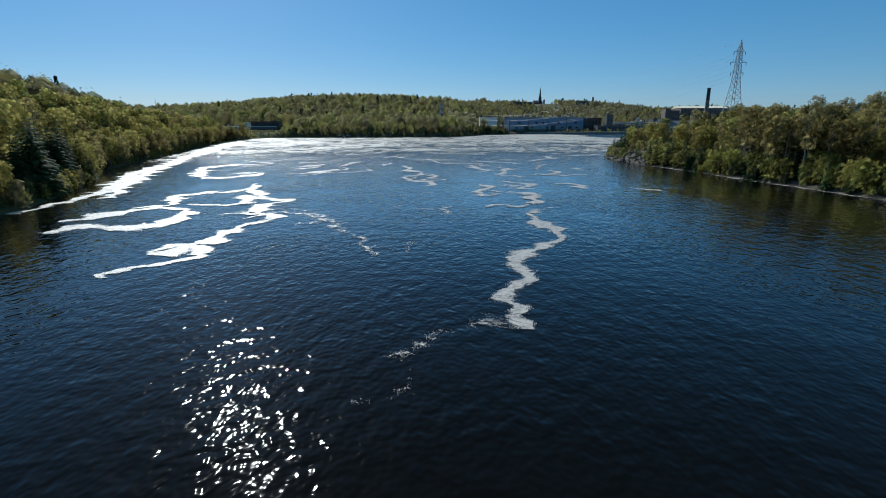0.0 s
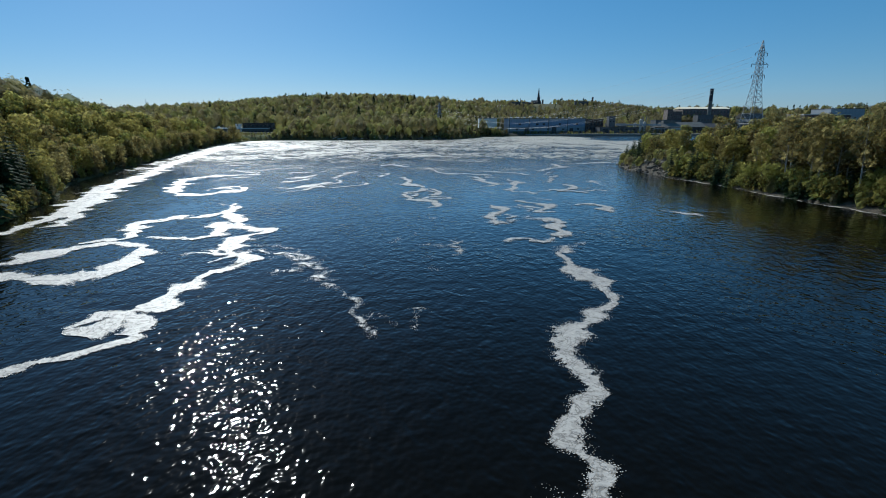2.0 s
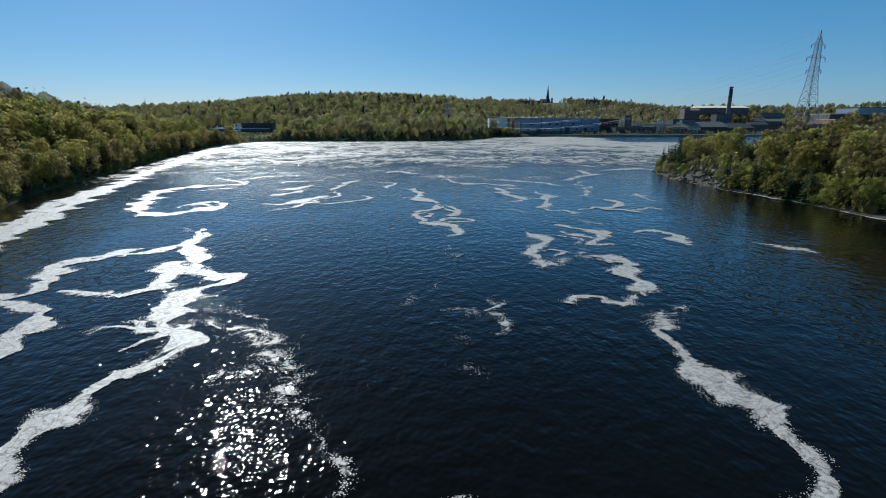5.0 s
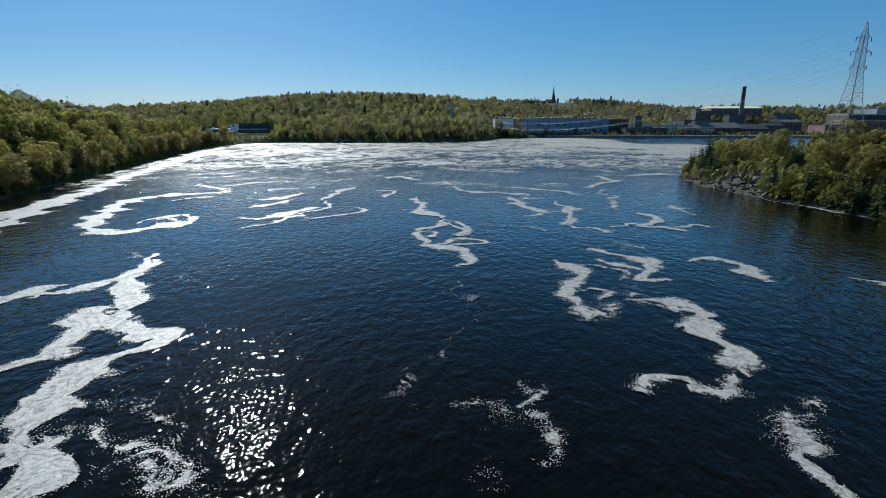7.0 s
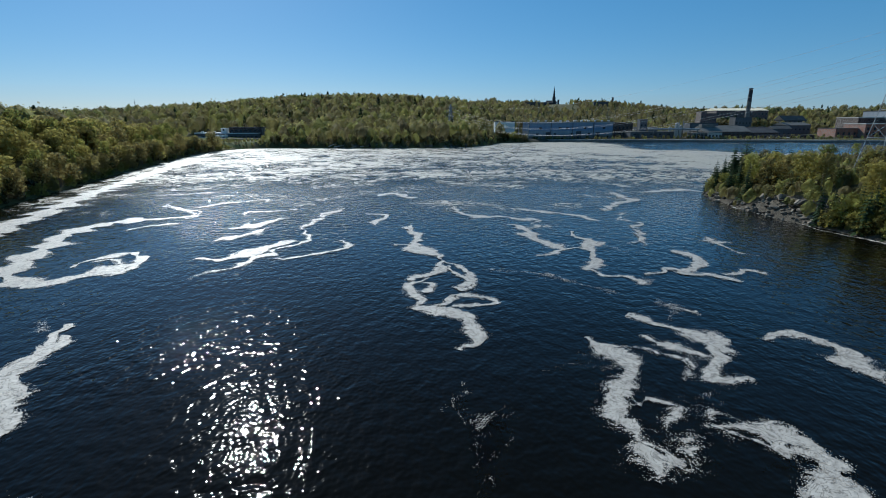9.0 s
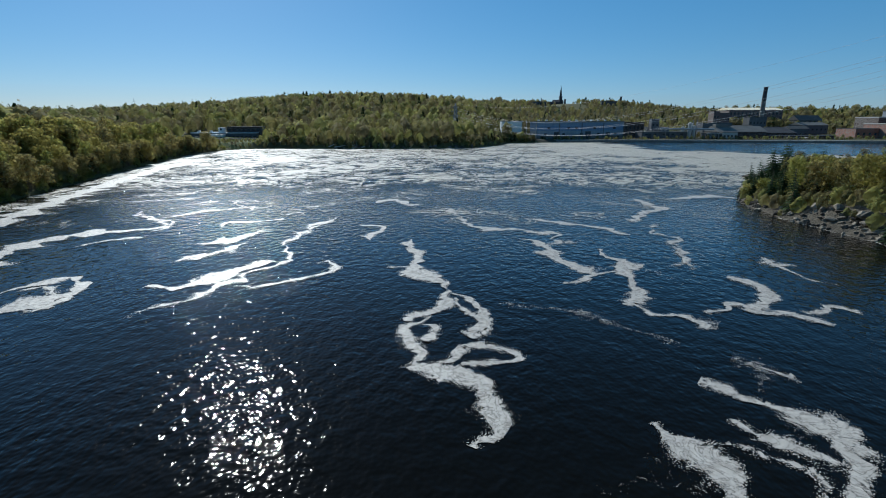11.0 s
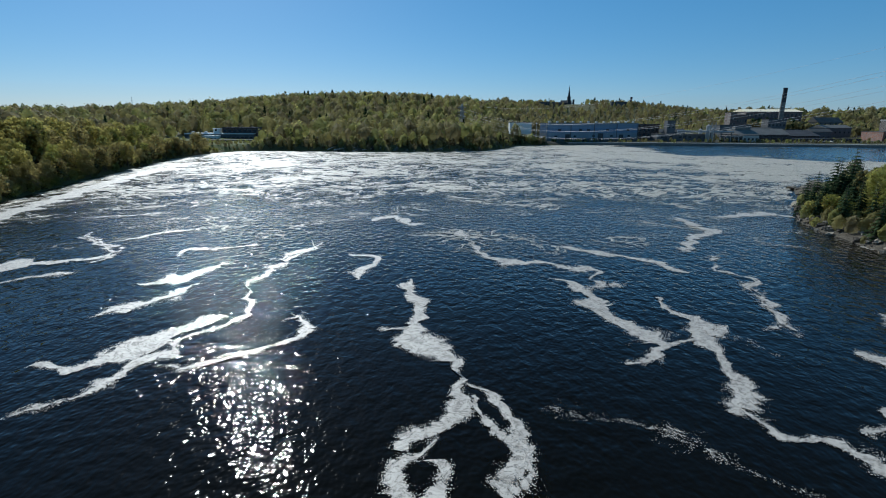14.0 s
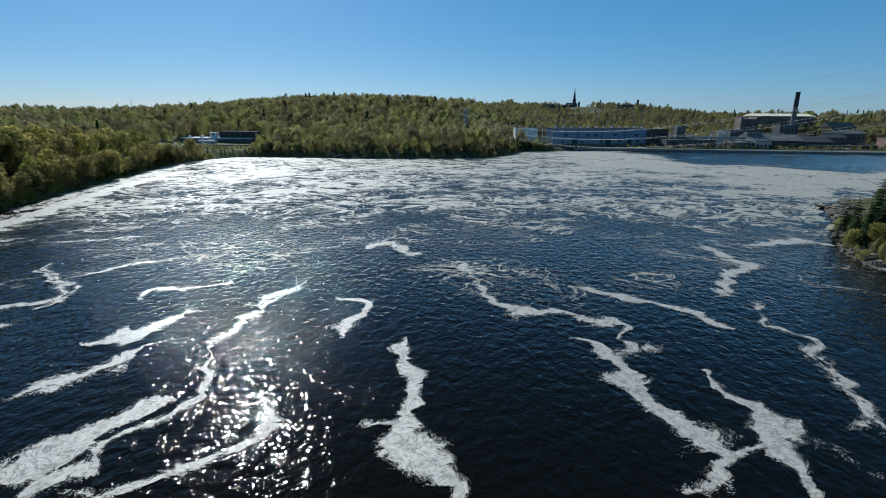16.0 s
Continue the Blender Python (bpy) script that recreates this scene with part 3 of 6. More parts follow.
# middle reach
foam_streak([(-29.1, 104.5, 0.8), (-27.9, 100.5, 1.6), (-27.0, 95.8, 2.3), (-23.9, 92.1, 1.6), (-22.7, 88.0, 1.9), (-19.4, 84.9, 2.0), (-16.5, 83.7, 0.8), (-16.7, 81.6, 1.9), (-18.3, 80.2, 1.9), (-19.0, 77.9, 1.8), (-18.2, 74.5, 1.6), (-15.8, 71.7, 1.1), (-14.5, 69.4, 1.2), (-14.5, 67.8, 1.1), (-14.3, 66.1, 1.1)], 1.59, 1, "broad bright foam patch with torn edges")
foam_streak([(-28.3, 100.3, 0.8), (-28.8, 95.1, 1.3), (-31.3, 93.3, 1.1), (-34.2, 92.2, 1.0), (-35.3, 89.2, 1.2)], 1.38)
foam_streak([(-25.3, 77.6, 0.5), (-23.7, 79.2, 0.7), (-22.9, 81.2, 0.9), (-23.8, 85.3, 1.9), (-25.9, 89.7, 1.8)], 1.38)
foam_streak([(-17.1, 73.4, 1.1), (-15.0, 73.1, 1.2), (-12.3, 71.7, 1.3), (-9.7, 70.2, 1.3), (-8.2, 68.9, 1.2), (-6.9, 66.9, 0.9), (-5.5, 65.4, 0.6)], 0.53, 1.1, "thin speckled foam trailing over dark water")
foam_streak([(-20.4, 73.1, 0.6), (-16.7, 70.5, 0.7), (-16.5, 68.8, 0.4), (-17.3, 68.2, 0.4)], 1.1)
foam_streak([(20.2, 90.7, 0.7), (23.6, 90.0, 1.3), (24.5, 87.7, 1.1), (23.4, 84.1, 1.2), (22.9, 80.8, 1.6), (22.9, 78.8, 1.7), (22.8, 77.5, 0.7)], 1.18)
foam_streak([(21.5, 78.3, 1.1), (19.9, 76.1, 1.5), (18.4, 76.1, 1.8), (17.4, 77.2, 1.2), (16.0, 77.5, 0.9), (14.7, 76.0, 0.5)], 1.06)
foam_streak([(21.1, 72.6, 0.6), (23.6, 74.6, 1.5), (24.8, 74.6, 1.2), (23.8, 72.6, 0.7)], 0.47, 1.1, "thin speckled foam trailing over dark water")
foam_streak([(6.2, 92.2, 0.6), (6.0, 85.5, 0.7), (4.2, 82.1, 0.6), (2.1, 80.1, 0.9), (0.3, 78.3, 0.7), (0.6, 75.4, 0.5)], 0.36, 1.1, "thin speckled foam trailing over dark water")
foam_streak([(1.7, 74.6, 0.8), (3.5, 74.8, 0.8), (6.6, 74.7, 0.7), (7.9, 73.4, 0.9)], 0.36, 1.1, "thin speckled foam trailing over dark water")
foam_streak([(8.2, 73.5, 0.6), (9.6, 73.1, 1.0), (9.8, 71.8, 0.9), (8.5, 70.2, 0.8)], 0.9)
foam_streak([(5.6, 67.3, 0.7), (6.0, 65.5, 1.3), (7.0, 64.9, 0.8)], 0.42, 1.1, "thin speckled foam trailing over dark water")
foam_streak([(42.9, 97.8, 0.7), (44.9, 95.7, 1.2), (46.8, 93.8, 1.1), (48.2, 91.6, 0.8)], 0.78)
foam_streak([(21.7, 108.2, 0.5), (23.4, 106.3, 1.2), (25.2, 104.0, 1.4), (26.2, 101.9, 1.5), (25.0, 98.8, 1.7), (24.1, 96.5, 1.6), (25.7, 96.3, 0.8)], 1.18)
foam_streak([(31.2, 103.2, 0.5), (34.4, 103.7, 1.2), (35.9, 101.9, 1.5), (35.7, 99.1, 1.4), (35.4, 95.7, 1.2)], 1.18)
foam_streak([(16.2, 103.3, 0.9), (17.3, 100.6, 1.8), (17.4, 97.3, 1.7), (15.7, 94.8, 1.6), (15.1, 92.1, 1.5), (15.5, 90.1, 1.4), (15.4, 87.9, 1.3), (15.2, 85.8, 1.1)], 0.92, 1.05)
foam_streak([(10.1, 98.0, 0.5), (12.9, 98.5, 0.9), (16.2, 99.9, 1.2)], 0.42, 1.1, "thin speckled foam trailing over dark water")
foam_streak([(15.9, 93.2, 0.6), (18.1, 93.7, 0.8), (19.0, 92.6, 0.6), (17.3, 90.6, 0.9), (16.1, 90.7, 0.6)], 0.9)
foam_streak([(18.4, 101.7, 0.6), (21.0, 100.1, 0.7), (22.4, 98.4, 0.8), (21.8, 95.8, 0.6)], 0.76, 1.05)
foam_streak([(22.0, 94.8, 1.2), (20.4, 91.6, 1.4), (18.4, 90.1, 1.3), (17.8, 87.3, 1.0)], 0.5, 1.05, "thin speckled foam trailing over dark water")
foam_streak([(20.0, 89.7, 0.8), (22.0, 88.9, 1.3), (23.6, 88.7, 1.3), (24.5, 87.8, 1.3), (24.3, 85.9, 1.1)], 0.95, 1.05)
foam_streak([(5.6, 96.3, 0.5), (5.1, 93.3, 0.7), (5.2, 91.0, 0.8), (7.3, 92.1, 0.7), (7.4, 89.9, 0.4), (6.5, 87.7, 0.4), (6.3, 85.9, 0.4)], 0.34, 1.1, "thin speckled foam trailing over dark water")
foam_streak([(1.1, 111.4, 0.6), (2.6, 110.0, 1.3), (5.1, 108.8, 1.5), (6.7, 107.0, 1.5), (7.1, 105.1, 1.3), (6.7, 102.9, 1.2), (5.2, 100.9, 1.1)], 1.25)
foam_streak([(3.5, 111.3, 1.1), (4.9, 112.7, 1.2), (7.3, 113.5, 1.1), (9.2, 112.0, 0.6), (7.4, 110.9, 0.6), (5.5, 110.7, 0.5)], 1.06, 1, "pale foam ring turning in a slow eddy")
foam_streak([(2.7, 119.5, 0.6), (0.5, 117.1, 0.9), (1.0, 114.5, 1.3), (1.8, 112.6, 1.1), (1.4, 110.5, 0.7)], 0.95)
foam_streak([(-44.6, 159.7, 0.9), (-48.9, 156.3, 1.5), (-55.3, 153.7, 2.6), (-57.9, 147.9, 2.9), (-56.5, 139.6, 2.9), (-52.4, 129.7, 2.7), (-48.9, 122.0, 2.6), (-42.7, 118.1, 2.3), (-40.0, 119.7, 2.2), (-37.6, 123.0, 2.3), (-36.3, 126.7, 1.6), (-39.0, 131.0, 0.9), (-41.9, 129.6, 0.8), (-43.2, 125.0, 1.0)], 1.52, 1, "broad swirl of white foam near the wooded bank")
foam_streak([(-29.5, 128.0, 1.2), (-25.2, 128.5, 2.1), (-22.7, 132.0, 2.0), (-20.3, 137.3, 1.8), (-18.3, 138.0, 0.5)], 1.38)
foam_streak([(-28.9, 96.6, 0.7), (-28.1, 99.1, 0.9), (-29.0, 103.0, 0.8), (-29.8, 106.2, 0.5)], 1.24)
foam_streak([(-27.5, 95.5, 0.8), (-25.4, 94.4, 0.8), (-23.5, 92.6, 1.2)], 1.17)
foam_streak([(-35.1, 114.0, 0.8), (-34.3, 110.0, 0.9), (-31.7, 104.7, 0.7)], 0.38, 1.1, "thin speckled foam trailing over dark water")
foam_streak([(-32.5, 147.5, 1.4), (-29.3, 149.8, 2.4), (-25.4, 157.1, 1.2)], 1.17)
# upper reach
foam_streak([(37.5, 132.2, 0.6), (38.2, 128.9, 1.0), (37.5, 125.6, 1.0), (33.9, 121.5, 1.1), (35.8, 120.7, 2.1), (37.5, 119.1, 1.4), (38.8, 117.7, 0.9)], 1.12)
foam_streak([(28.6, 120.8, 0.5), (31.9, 122.5, 0.6), (33.9, 121.2, 0.9)], 0.95)
foam_streak([(38.6, 120.7, 0.6), (42.0, 122.1, 0.9), (43.4, 120.2, 1.0)], 1.01)
foam_streak([(46.1, 140.4, 0.9), (45.3, 135.7, 0.9), (45.8, 133.6, 0.7), (46.1, 130.7, 1.1), (47.2, 129.2, 0.5)], 0.84)
foam_streak([(20.7, 103.5, 0.6), (21.7, 102.3, 1.0), (22.7, 101.7, 1.1), (23.9, 100.7, 1.2), (25.0, 99.5, 1.1)], 1.12)
foam_streak([(24.9, 110.4, 0.5), (26.6, 110.0, 1.4), (27.6, 108.6, 0.7), (29.2, 108.9, 0.3)], 0.95)
foam_streak([(24.2, 114.0, 0.6), (26.4, 112.7, 0.8), (26.5, 109.3, 0.8), (24.3, 106.2, 0.7)], 0.42, 1.1, "thin speckled foam trailing over dark water")
foam_streak([(-37.3, 120.6, 2.0), (-35.7, 121.7, 2.3), (-35.6, 124.6, 1.1), (-39.9, 127.9, 1.0), (-41.7, 126.6, 1.1)], 0.97)
foam_streak([(8.9, 122.9, 0.9), (13.1, 122.1, 1.1), (16.4, 121.0, 1.2), (18.4, 118.4, 1.2), (20.6, 116.2, 1.1), (23.2, 114.1, 0.8)], 0.44, 1.1, "thin speckled foam trailing over dark water")
foam_streak([(4.3, 126.4, 0.5), (6.4, 123.9, 0.7), (7.8, 120.9, 1.0), (7.1, 118.3, 1.0), (5.9, 116.4, 1.2), (4.9, 116.1, 0.5)], 1.12)
foam_streak([(-2.8, 150.2, 0.9), (-0.3, 145.1, 1.4), (0.4, 140.2, 1.1), (-0.6, 135.8, 1.5), (0.5, 132.5, 1.7), (2.5, 130.9, 1.7), (4.4, 129.6, 1.3), (4.2, 127.4, 0.8), (3.5, 125.4, 0.7), (3.6, 123.8, 0.4), (3.2, 121.7, 0.8), (1.4, 120.2, 1.2), (0.9, 118.8, 0.9)], 1.23)
foam_streak([(-3.4, 135.7, 0.5), (-2.2, 135.3, 0.8), (-0.7, 136.0, 1.2)], 1.12)
foam_streak([(0.9, 118.7, 0.6), (2.4, 118.0, 0.9), (3.2, 116.5, 0.8), (2.5, 114.7, 0.9)], 1.01)
foam_streak([(4.1, 124.7, 0.3), (5.6, 123.7, 0.4), (6.2, 121.5, 0.7), (7.2, 120.1, 0.7), (7.9, 118.8, 0.9), (7.7, 117.0, 1.0), (6.3, 115.1, 1.0)], 0.95)
foam_streak([(-10.5, 160.7, 0.6), (-6.9, 159.6, 1.1), (-7.5, 154.5, 1.0), (-7.9, 149.7, 0.6)], 1.06)
foam_streak([(15.8, 150.8, 0.6), (17.7, 147.4, 1.1), (18.7, 142.1, 1.5), (19.3, 137.1, 1.6), (20.5, 134.6, 1.5), (21.1, 132.7, 1.2), (19.1, 129.9, 1.2), (17.5, 129.3, 0.4)], 1.21)
foam_streak([(21.4, 133.8, 0.7), (24.7, 134.1, 0.9), (27.5, 135.6, 1.4), (29.4, 136.6, 0.6)], 0.9)
foam_streak([(25.7, 144.3, 0.5), (25.8, 140.7, 1.1), (26.8, 138.2, 1.4), (26.3, 135.3, 1.4), (24.6, 133.2, 1.3), (25.0, 131.0, 1.4), (24.9, 128.2, 1.4), (23.9, 125.4, 1.4), (21.6, 122.5, 1.7)], 1.21)
foam_streak([(22.8, 123.3, 0.5), (23.0, 122.1, 0.5), (24.0, 120.9, 0.5), (25.5, 120.4, 0.7), (26.7, 119.3, 0.9), (28.0, 117.5, 0.8)], 1.06)
foam_streak([(28.9, 133.7, 0.8), (29.6, 130.6, 1.1), (30.8, 128.8, 0.7)], 0.46, 1.1, "thin speckled foam trailing over dark water")
foam_streak([(37.7, 150.9, 1.0), (37.9, 148.8, 1.1), (36.0, 142.5, 0.8), (35.9, 139.7, 0.9), (31.8, 135.2, 0.6)], 0.67)
foam_streak([(-25.8, 119.5, 1.3), (-25.1, 121.0, 1.3), (-24.2, 122.5, 1.3), (-22.8, 123.6, 1.3), (-21.8, 126.1, 1.4), (-20.9, 128.7, 1.3), (-19.9, 131.3, 1.2), (-19.8, 133.8, 0.7), (-17.7, 136.3, 0.7), (-17.2, 140.6, 0.7), (-19.6, 146.2, 0.8), (-19.4, 153.0, 1.0), (-18.5, 159.3, 1.4), (-16.8, 167.8, 0.8)], 0.87)
foam_streak([(-19.9, 128.4, 0.9), (-17.6, 128.3, 1.0), (-15.4, 129.2, 0.9), (-12.8, 130.7, 0.9), (-10.6, 132.9, 1.1), (-9.7, 135.8, 1.1), (-11.3, 138.5, 0.9), (-13.2, 136.8, 0.4)], 0.83)
foam_streak([(-49.3, 145.5, 1.2), (-47.4, 150.1, 1.4), (-42.7, 151.8, 0.7)], 0.87)
foam_streak([(-58.3, 174.7, 0.9), (-50.2, 166.2, 1.2), (-45.3, 163.6, 1.0), (-44.3, 158.7, 0.7)], 0.74)
foam_streak([(-31.5, 137.5, 1.0), (-30.6, 139.3, 1.8), (-28.7, 141.1, 1.9), (-26.7, 143.1, 2.0), (-26.9, 145.3, 1.1), (-25.0, 148.4, 0.6)], 0.92)
foam_streak([(2.7, 177.9, 1.2), (5.4, 177.4, 1.5), (5.8, 172.4, 0.9), (6.9, 164.4, 0.8), (9.0, 159.5, 1.4), (12.4, 157.5, 1.8), (16.2, 157.0, 1.6), (19.5, 155.2, 1.8), (22.4, 154.0, 1.3), (20.7, 151.1, 0.8), (21.3, 148.6, 1.3), (18.3, 146.8, 0.7)], 1.01)
foam_streak([(20.7, 166.6, 0.9), (23.5, 164.0, 1.7), (26.8, 161.2, 1.6), (31.0, 158.6, 1.5), (31.8, 155.9, 0.7), (33.2, 153.5, 0.5)], 1.01)
foam_streak([(47.9, 191.3, 1.3), (47.8, 180.9, 3.6), (48.9, 177.8, 1.5), (43.1, 171.9, 1.9), (39.8, 166.9, 1.5), (35.8, 163.5, 0.7)], 1.01)
foam_streak([(56.5, 190.5, 1.6), (67.6, 193.9, 3.9), (70.2, 193.2, 2.0), (72.6, 190.4, 0.8)], 1.12)
foam_streak([(40.8, 162.3, 0.7), (37.4, 155.5, 0.9), (38.6, 152.3, 0.8), (39.9, 150.0, 1.6), (36.8, 146.4, 1.1), (36.3, 143.8, 0.8), (35.5, 141.3, 0.5), (35.9, 139.6, 0.6), (34.5, 137.1, 0.8), (33.4, 134.2, 0.7)], 0.84)
foam_streak([(-56.4, 170.8, 0.9), (-48.9, 164.4, 1.2), (-44.5, 160.3, 1.1), (-44.0, 155.9, 0.7)], 0.83)
foam_streak([(-20.9, 157.5, 1.0), (-17.9, 161.4, 1.4), (-16.3, 164.4, 0.6)], 0.83)
foam_streak([(-34.4, 159.3, 0.6), (-35.0, 162.8, 1.0), (-30.7, 164.0, 2.1), (-26.8, 166.9, 1.8)], 0.83)
foam_streak([(-11.4, 185.2, 1.4), (-8.1, 189.4, 2.5), (-4.2, 182.6, 2.2), (-1.7, 182.0, 0.7)], 1.06)
foam_streak([(-66.8, 186.5, 1.1), (-60.4, 189.0, 1.6), (-54.2, 192.4, 1.2)], 0.78)
foam_streak([(-49.4, 166.0, 0.6), (-47.0, 170.2, 1.1), (-43.6, 175.2, 1.5), (-39.3, 178.6, 0.8)], 0.78)
# along the wooded bank
foam_streak([(-47.0, 86.6, 2.1), (-54.1, 100.6, 2.2), (-60.0, 115.3, 2.7), (-67.2, 133.3, 3.0), (-75.7, 159.1, 3.5), (-88.4, 199.0, 4.1), (-99.9, 253.2, 5.3), (-100.4, 293.2, 5.6)], 1.52, 1.1, "broad white foam band along the wooded bank")
foam_streak([(-52.7, 72.2, 1.1), (-51.4, 79.0, 1.5), (-52.7, 90.0, 1.8), (-60.8, 111.5, 2.7), (-71.8, 137.9, 3.3), (-74.9, 163.7, 2.6)], 1.38, 1.1, "broad white foam band along the wooded bank")
# thin line of scum along the rocky shore
foam_streak([(66, 168, 0.3), (66.8, 156, 0.3), (68.4, 146, 0.3), (70.1, 137, 0.35), (72.3, 125, 0.35), (74.1, 110, 0.3), (76.1, 95, 0.3), (79, 65, 0.3)], 0.85, 0.6, "thin foam line along the shaded shore")

# the web of foam that fills the upper basin, thickening to white water below the works
fx, fy = np.arange(-140, 300, 2.5), np.arange(140, 452, 2.5)
X, Y = np.meshgrid(fx, fy)
D = -shore_distance(X, Y)
field = -0.7 + 0.78 * step(128, 172, Y) + 0.26 * step(176, 240, Y) + 0.14 * step(240, 330, Y)
field += 0.1 * step(16, 3, D) * (X < -40) * step(130, 190, Y)
field += 0.08 * step(0, -80, X) * step(165, 240, Y)
churn = -1.82 + 0.8 * step(190, 245, Y + 0.25 * X + lumps(X, Y, 60, 8) * 8) + 0.22 * step(260, 340, Y) + 0.05 * step(20, -90, X) * step(200, 260, Y)
core = step(0, 80, X - 20 - (330 - Y) * 0.25) * step(224, 246, Y + lumps(X, Y, 45, 8) * 4) * step(4, 16, D + lumps(X, Y, 30, 9) * 4)
calm = step(98, 138, X + lumps(X, Y, 50, 4) * 10) * step(-10, 14, Y + lumps(X, Y, 40, 6) * 6 - 335 + 0.55 * (X - 130))
churn += core * 1.4 - 2.0 * calm
field = np.where(D < 0.4, -3, field - calm * 0.5)
churn = np.where(D < 0.4, -3, churn)
idx = np.arange(X.size).reshape(X.shape)
quads = np.stack([idx[:-1, :-1], idx[:-1, 1:], idx[1:, 1:], idx[1:, :-1]], -1).reshape(-1, 4)
keep = (D[:-1, :-1] > -2).ravel()
me = quick_mesh("foam_field", np.stack([X, Y, level(Y) + 0.02], -1).reshape(-1, 3), quads[keep], M_FIELD)
at = me.attributes.new("foam", "FLOAT", "POINT")
at.data.foreach_set("value", field.astype(np.float32).ravel())
at = me.attributes.new("churn", "FLOAT", "POINT")
at.data.foreach_set("value", churn.astype(np.float32).ravel())
tagged(new("foam_field", me), "web of white foam and churning water over the basin", "foam", kind="stuff")

# ---------------------------------------------------------------- trees
def leaf_quads(rng, centres, size, out=None):
    """Small leaf clumps, one quad each, facing roughly outwards from their bough."""
    n = len(centres)
    face = rng.normal(size=(n, 3)) * (0.45 if out is not None else 1.0) + (0 if out is None else out)
    a = np.cross(face, rng.normal(size=(n, 3)))
    a /= np.linalg.norm(a, axis=1)[:, None] + 1e-9
    b = np.cross(face, a)
    b /= np.linalg.norm(b, axis=1)[:, None] + 1e-9
    s = size * rng.uniform(0.6, 1.35, (n, 1))
    a, b = a * s, b * s * rng.uniform(0.5, 1.0, (n, 1))
    v = np.stack([centres - a * 0.5, centres - b * 0.5, centres + a * 0.5, centres + b * 0.5], 1)
    return v.reshape(-1, 3)


def crown_points(rng, n, height, base, radius, lobes):
    """Points on the outsides of several leafy lobes, so that the crown has hollows and gaps."""
    out, way = [], []
    for k in range(lobes):
        u = (k + 0.5) / lobes
        z = base + (height - base) * (0.1 + 0.86 * u)
        r = radius * math.sqrt(max(0.06, 1 - (1.55 * u - 0.62) ** 2))
        ang = k * 2.4 + rng.uniform(-0.5, 0.5)
        c = np.array([math.cos(ang) * r * 0.6, math.sin(ang) * r * 0.6, min(z, height - radius * 0.45)])
        lr = radius * rng.uniform(0.42, 0.62)
        d = rng.normal(size=(n // lobes, 3))
        d /= np.linalg.norm(d, axis=1)[:, None]
        d[:, 2] *= 0.8
        out.append(c + d * lr * rng.uniform(0.6, 1.08, (len(d), 1)))
        way.append(d)
    p = np.vstack(out)
    p[:, 2] = np.minimum(p[:, 2], height)
    return p, np.vstack(way)


def trunk_mesh(rng, height, r, base, limbs, reach, material, fork=False):
    bm = bmesh.new()
    lean = Vector((rng.uniform(-0.04, 0.04), rng.uniform(-0.04, 0.04), 1))
    at = [lean * (height * f) for f in (-0.06, 0.3, 0.62, 0.95)]
    for k in range(3):
        bar(at[k], at[k + 1], r * (1, 0.72, 0.45)[k], bm, 6, r * (0.72, 0.45, 0.1)[k])
    for k in range(limbs):
        z = base * 0.8 + (height * 0.85 - base * 0.8) * (k + 0.3) / limbs
        a = k * 2.4 + rng.uniform(-0.4, 0.4)
        l = reach * rng.uniform(0.6, 0.95)
        p = lean * z
        q = p + Vector((math.cos(a) * l, math.sin(a) * l, l * rng.uniform(0.5, 1.1)))
        bar(p, q, r * 0.3, bm, 4, r * 0.06)
    me = bpy.data.meshes.new("trunk")
    bm.to_mesh(me)
    bm.free()
    me.materials.append(material)
    return me


def tinted(me, value):
    at = me.attributes.new("tint", "FLOAT", "POINT")
    at.data.foreach_set("value", np.full(len(me.vertices), value, np.float32))
    return me


def broadleaf(seed, name, label, height, radius, base, leaves, size, leaf, bark, lobes=13, limbs=8):
    rng = np.random.RandomState(seed)
    root = thing(name, Matrix(), label, "tree", "riverside trees")
    shared("trunk", trunk_mesh(rng, height * 0.93, height * 0.009 + 0.03, base, limbs, radius, bark), root)
    p, w = crown_points(rng, leaves, height, base, radius, lobes)
    v = leaf_quads(rng, p, size, w)
    me = tinted(quick_mesh("crown", v, np.arange(len(v)).reshape(-1, 4), leaf), 0.25 + 0.12 * (seed % 5))
    # rounding of the whole crown together with that of its lobes
    rise = p - [0, 0, (base + height) * 0.45]
    rise /= np.linalg.norm(rise, axis=1)[:, None] + 1e-6
    at = me.attributes.new("out", "FLOAT_VECTOR", "POINT")
    at.data.foreach_set("vector", np.repeat(0.55 * w + 0.7 * rise, 4, 0).astype(np.float32).ravel())
    shared("crown", me, root)
    return root


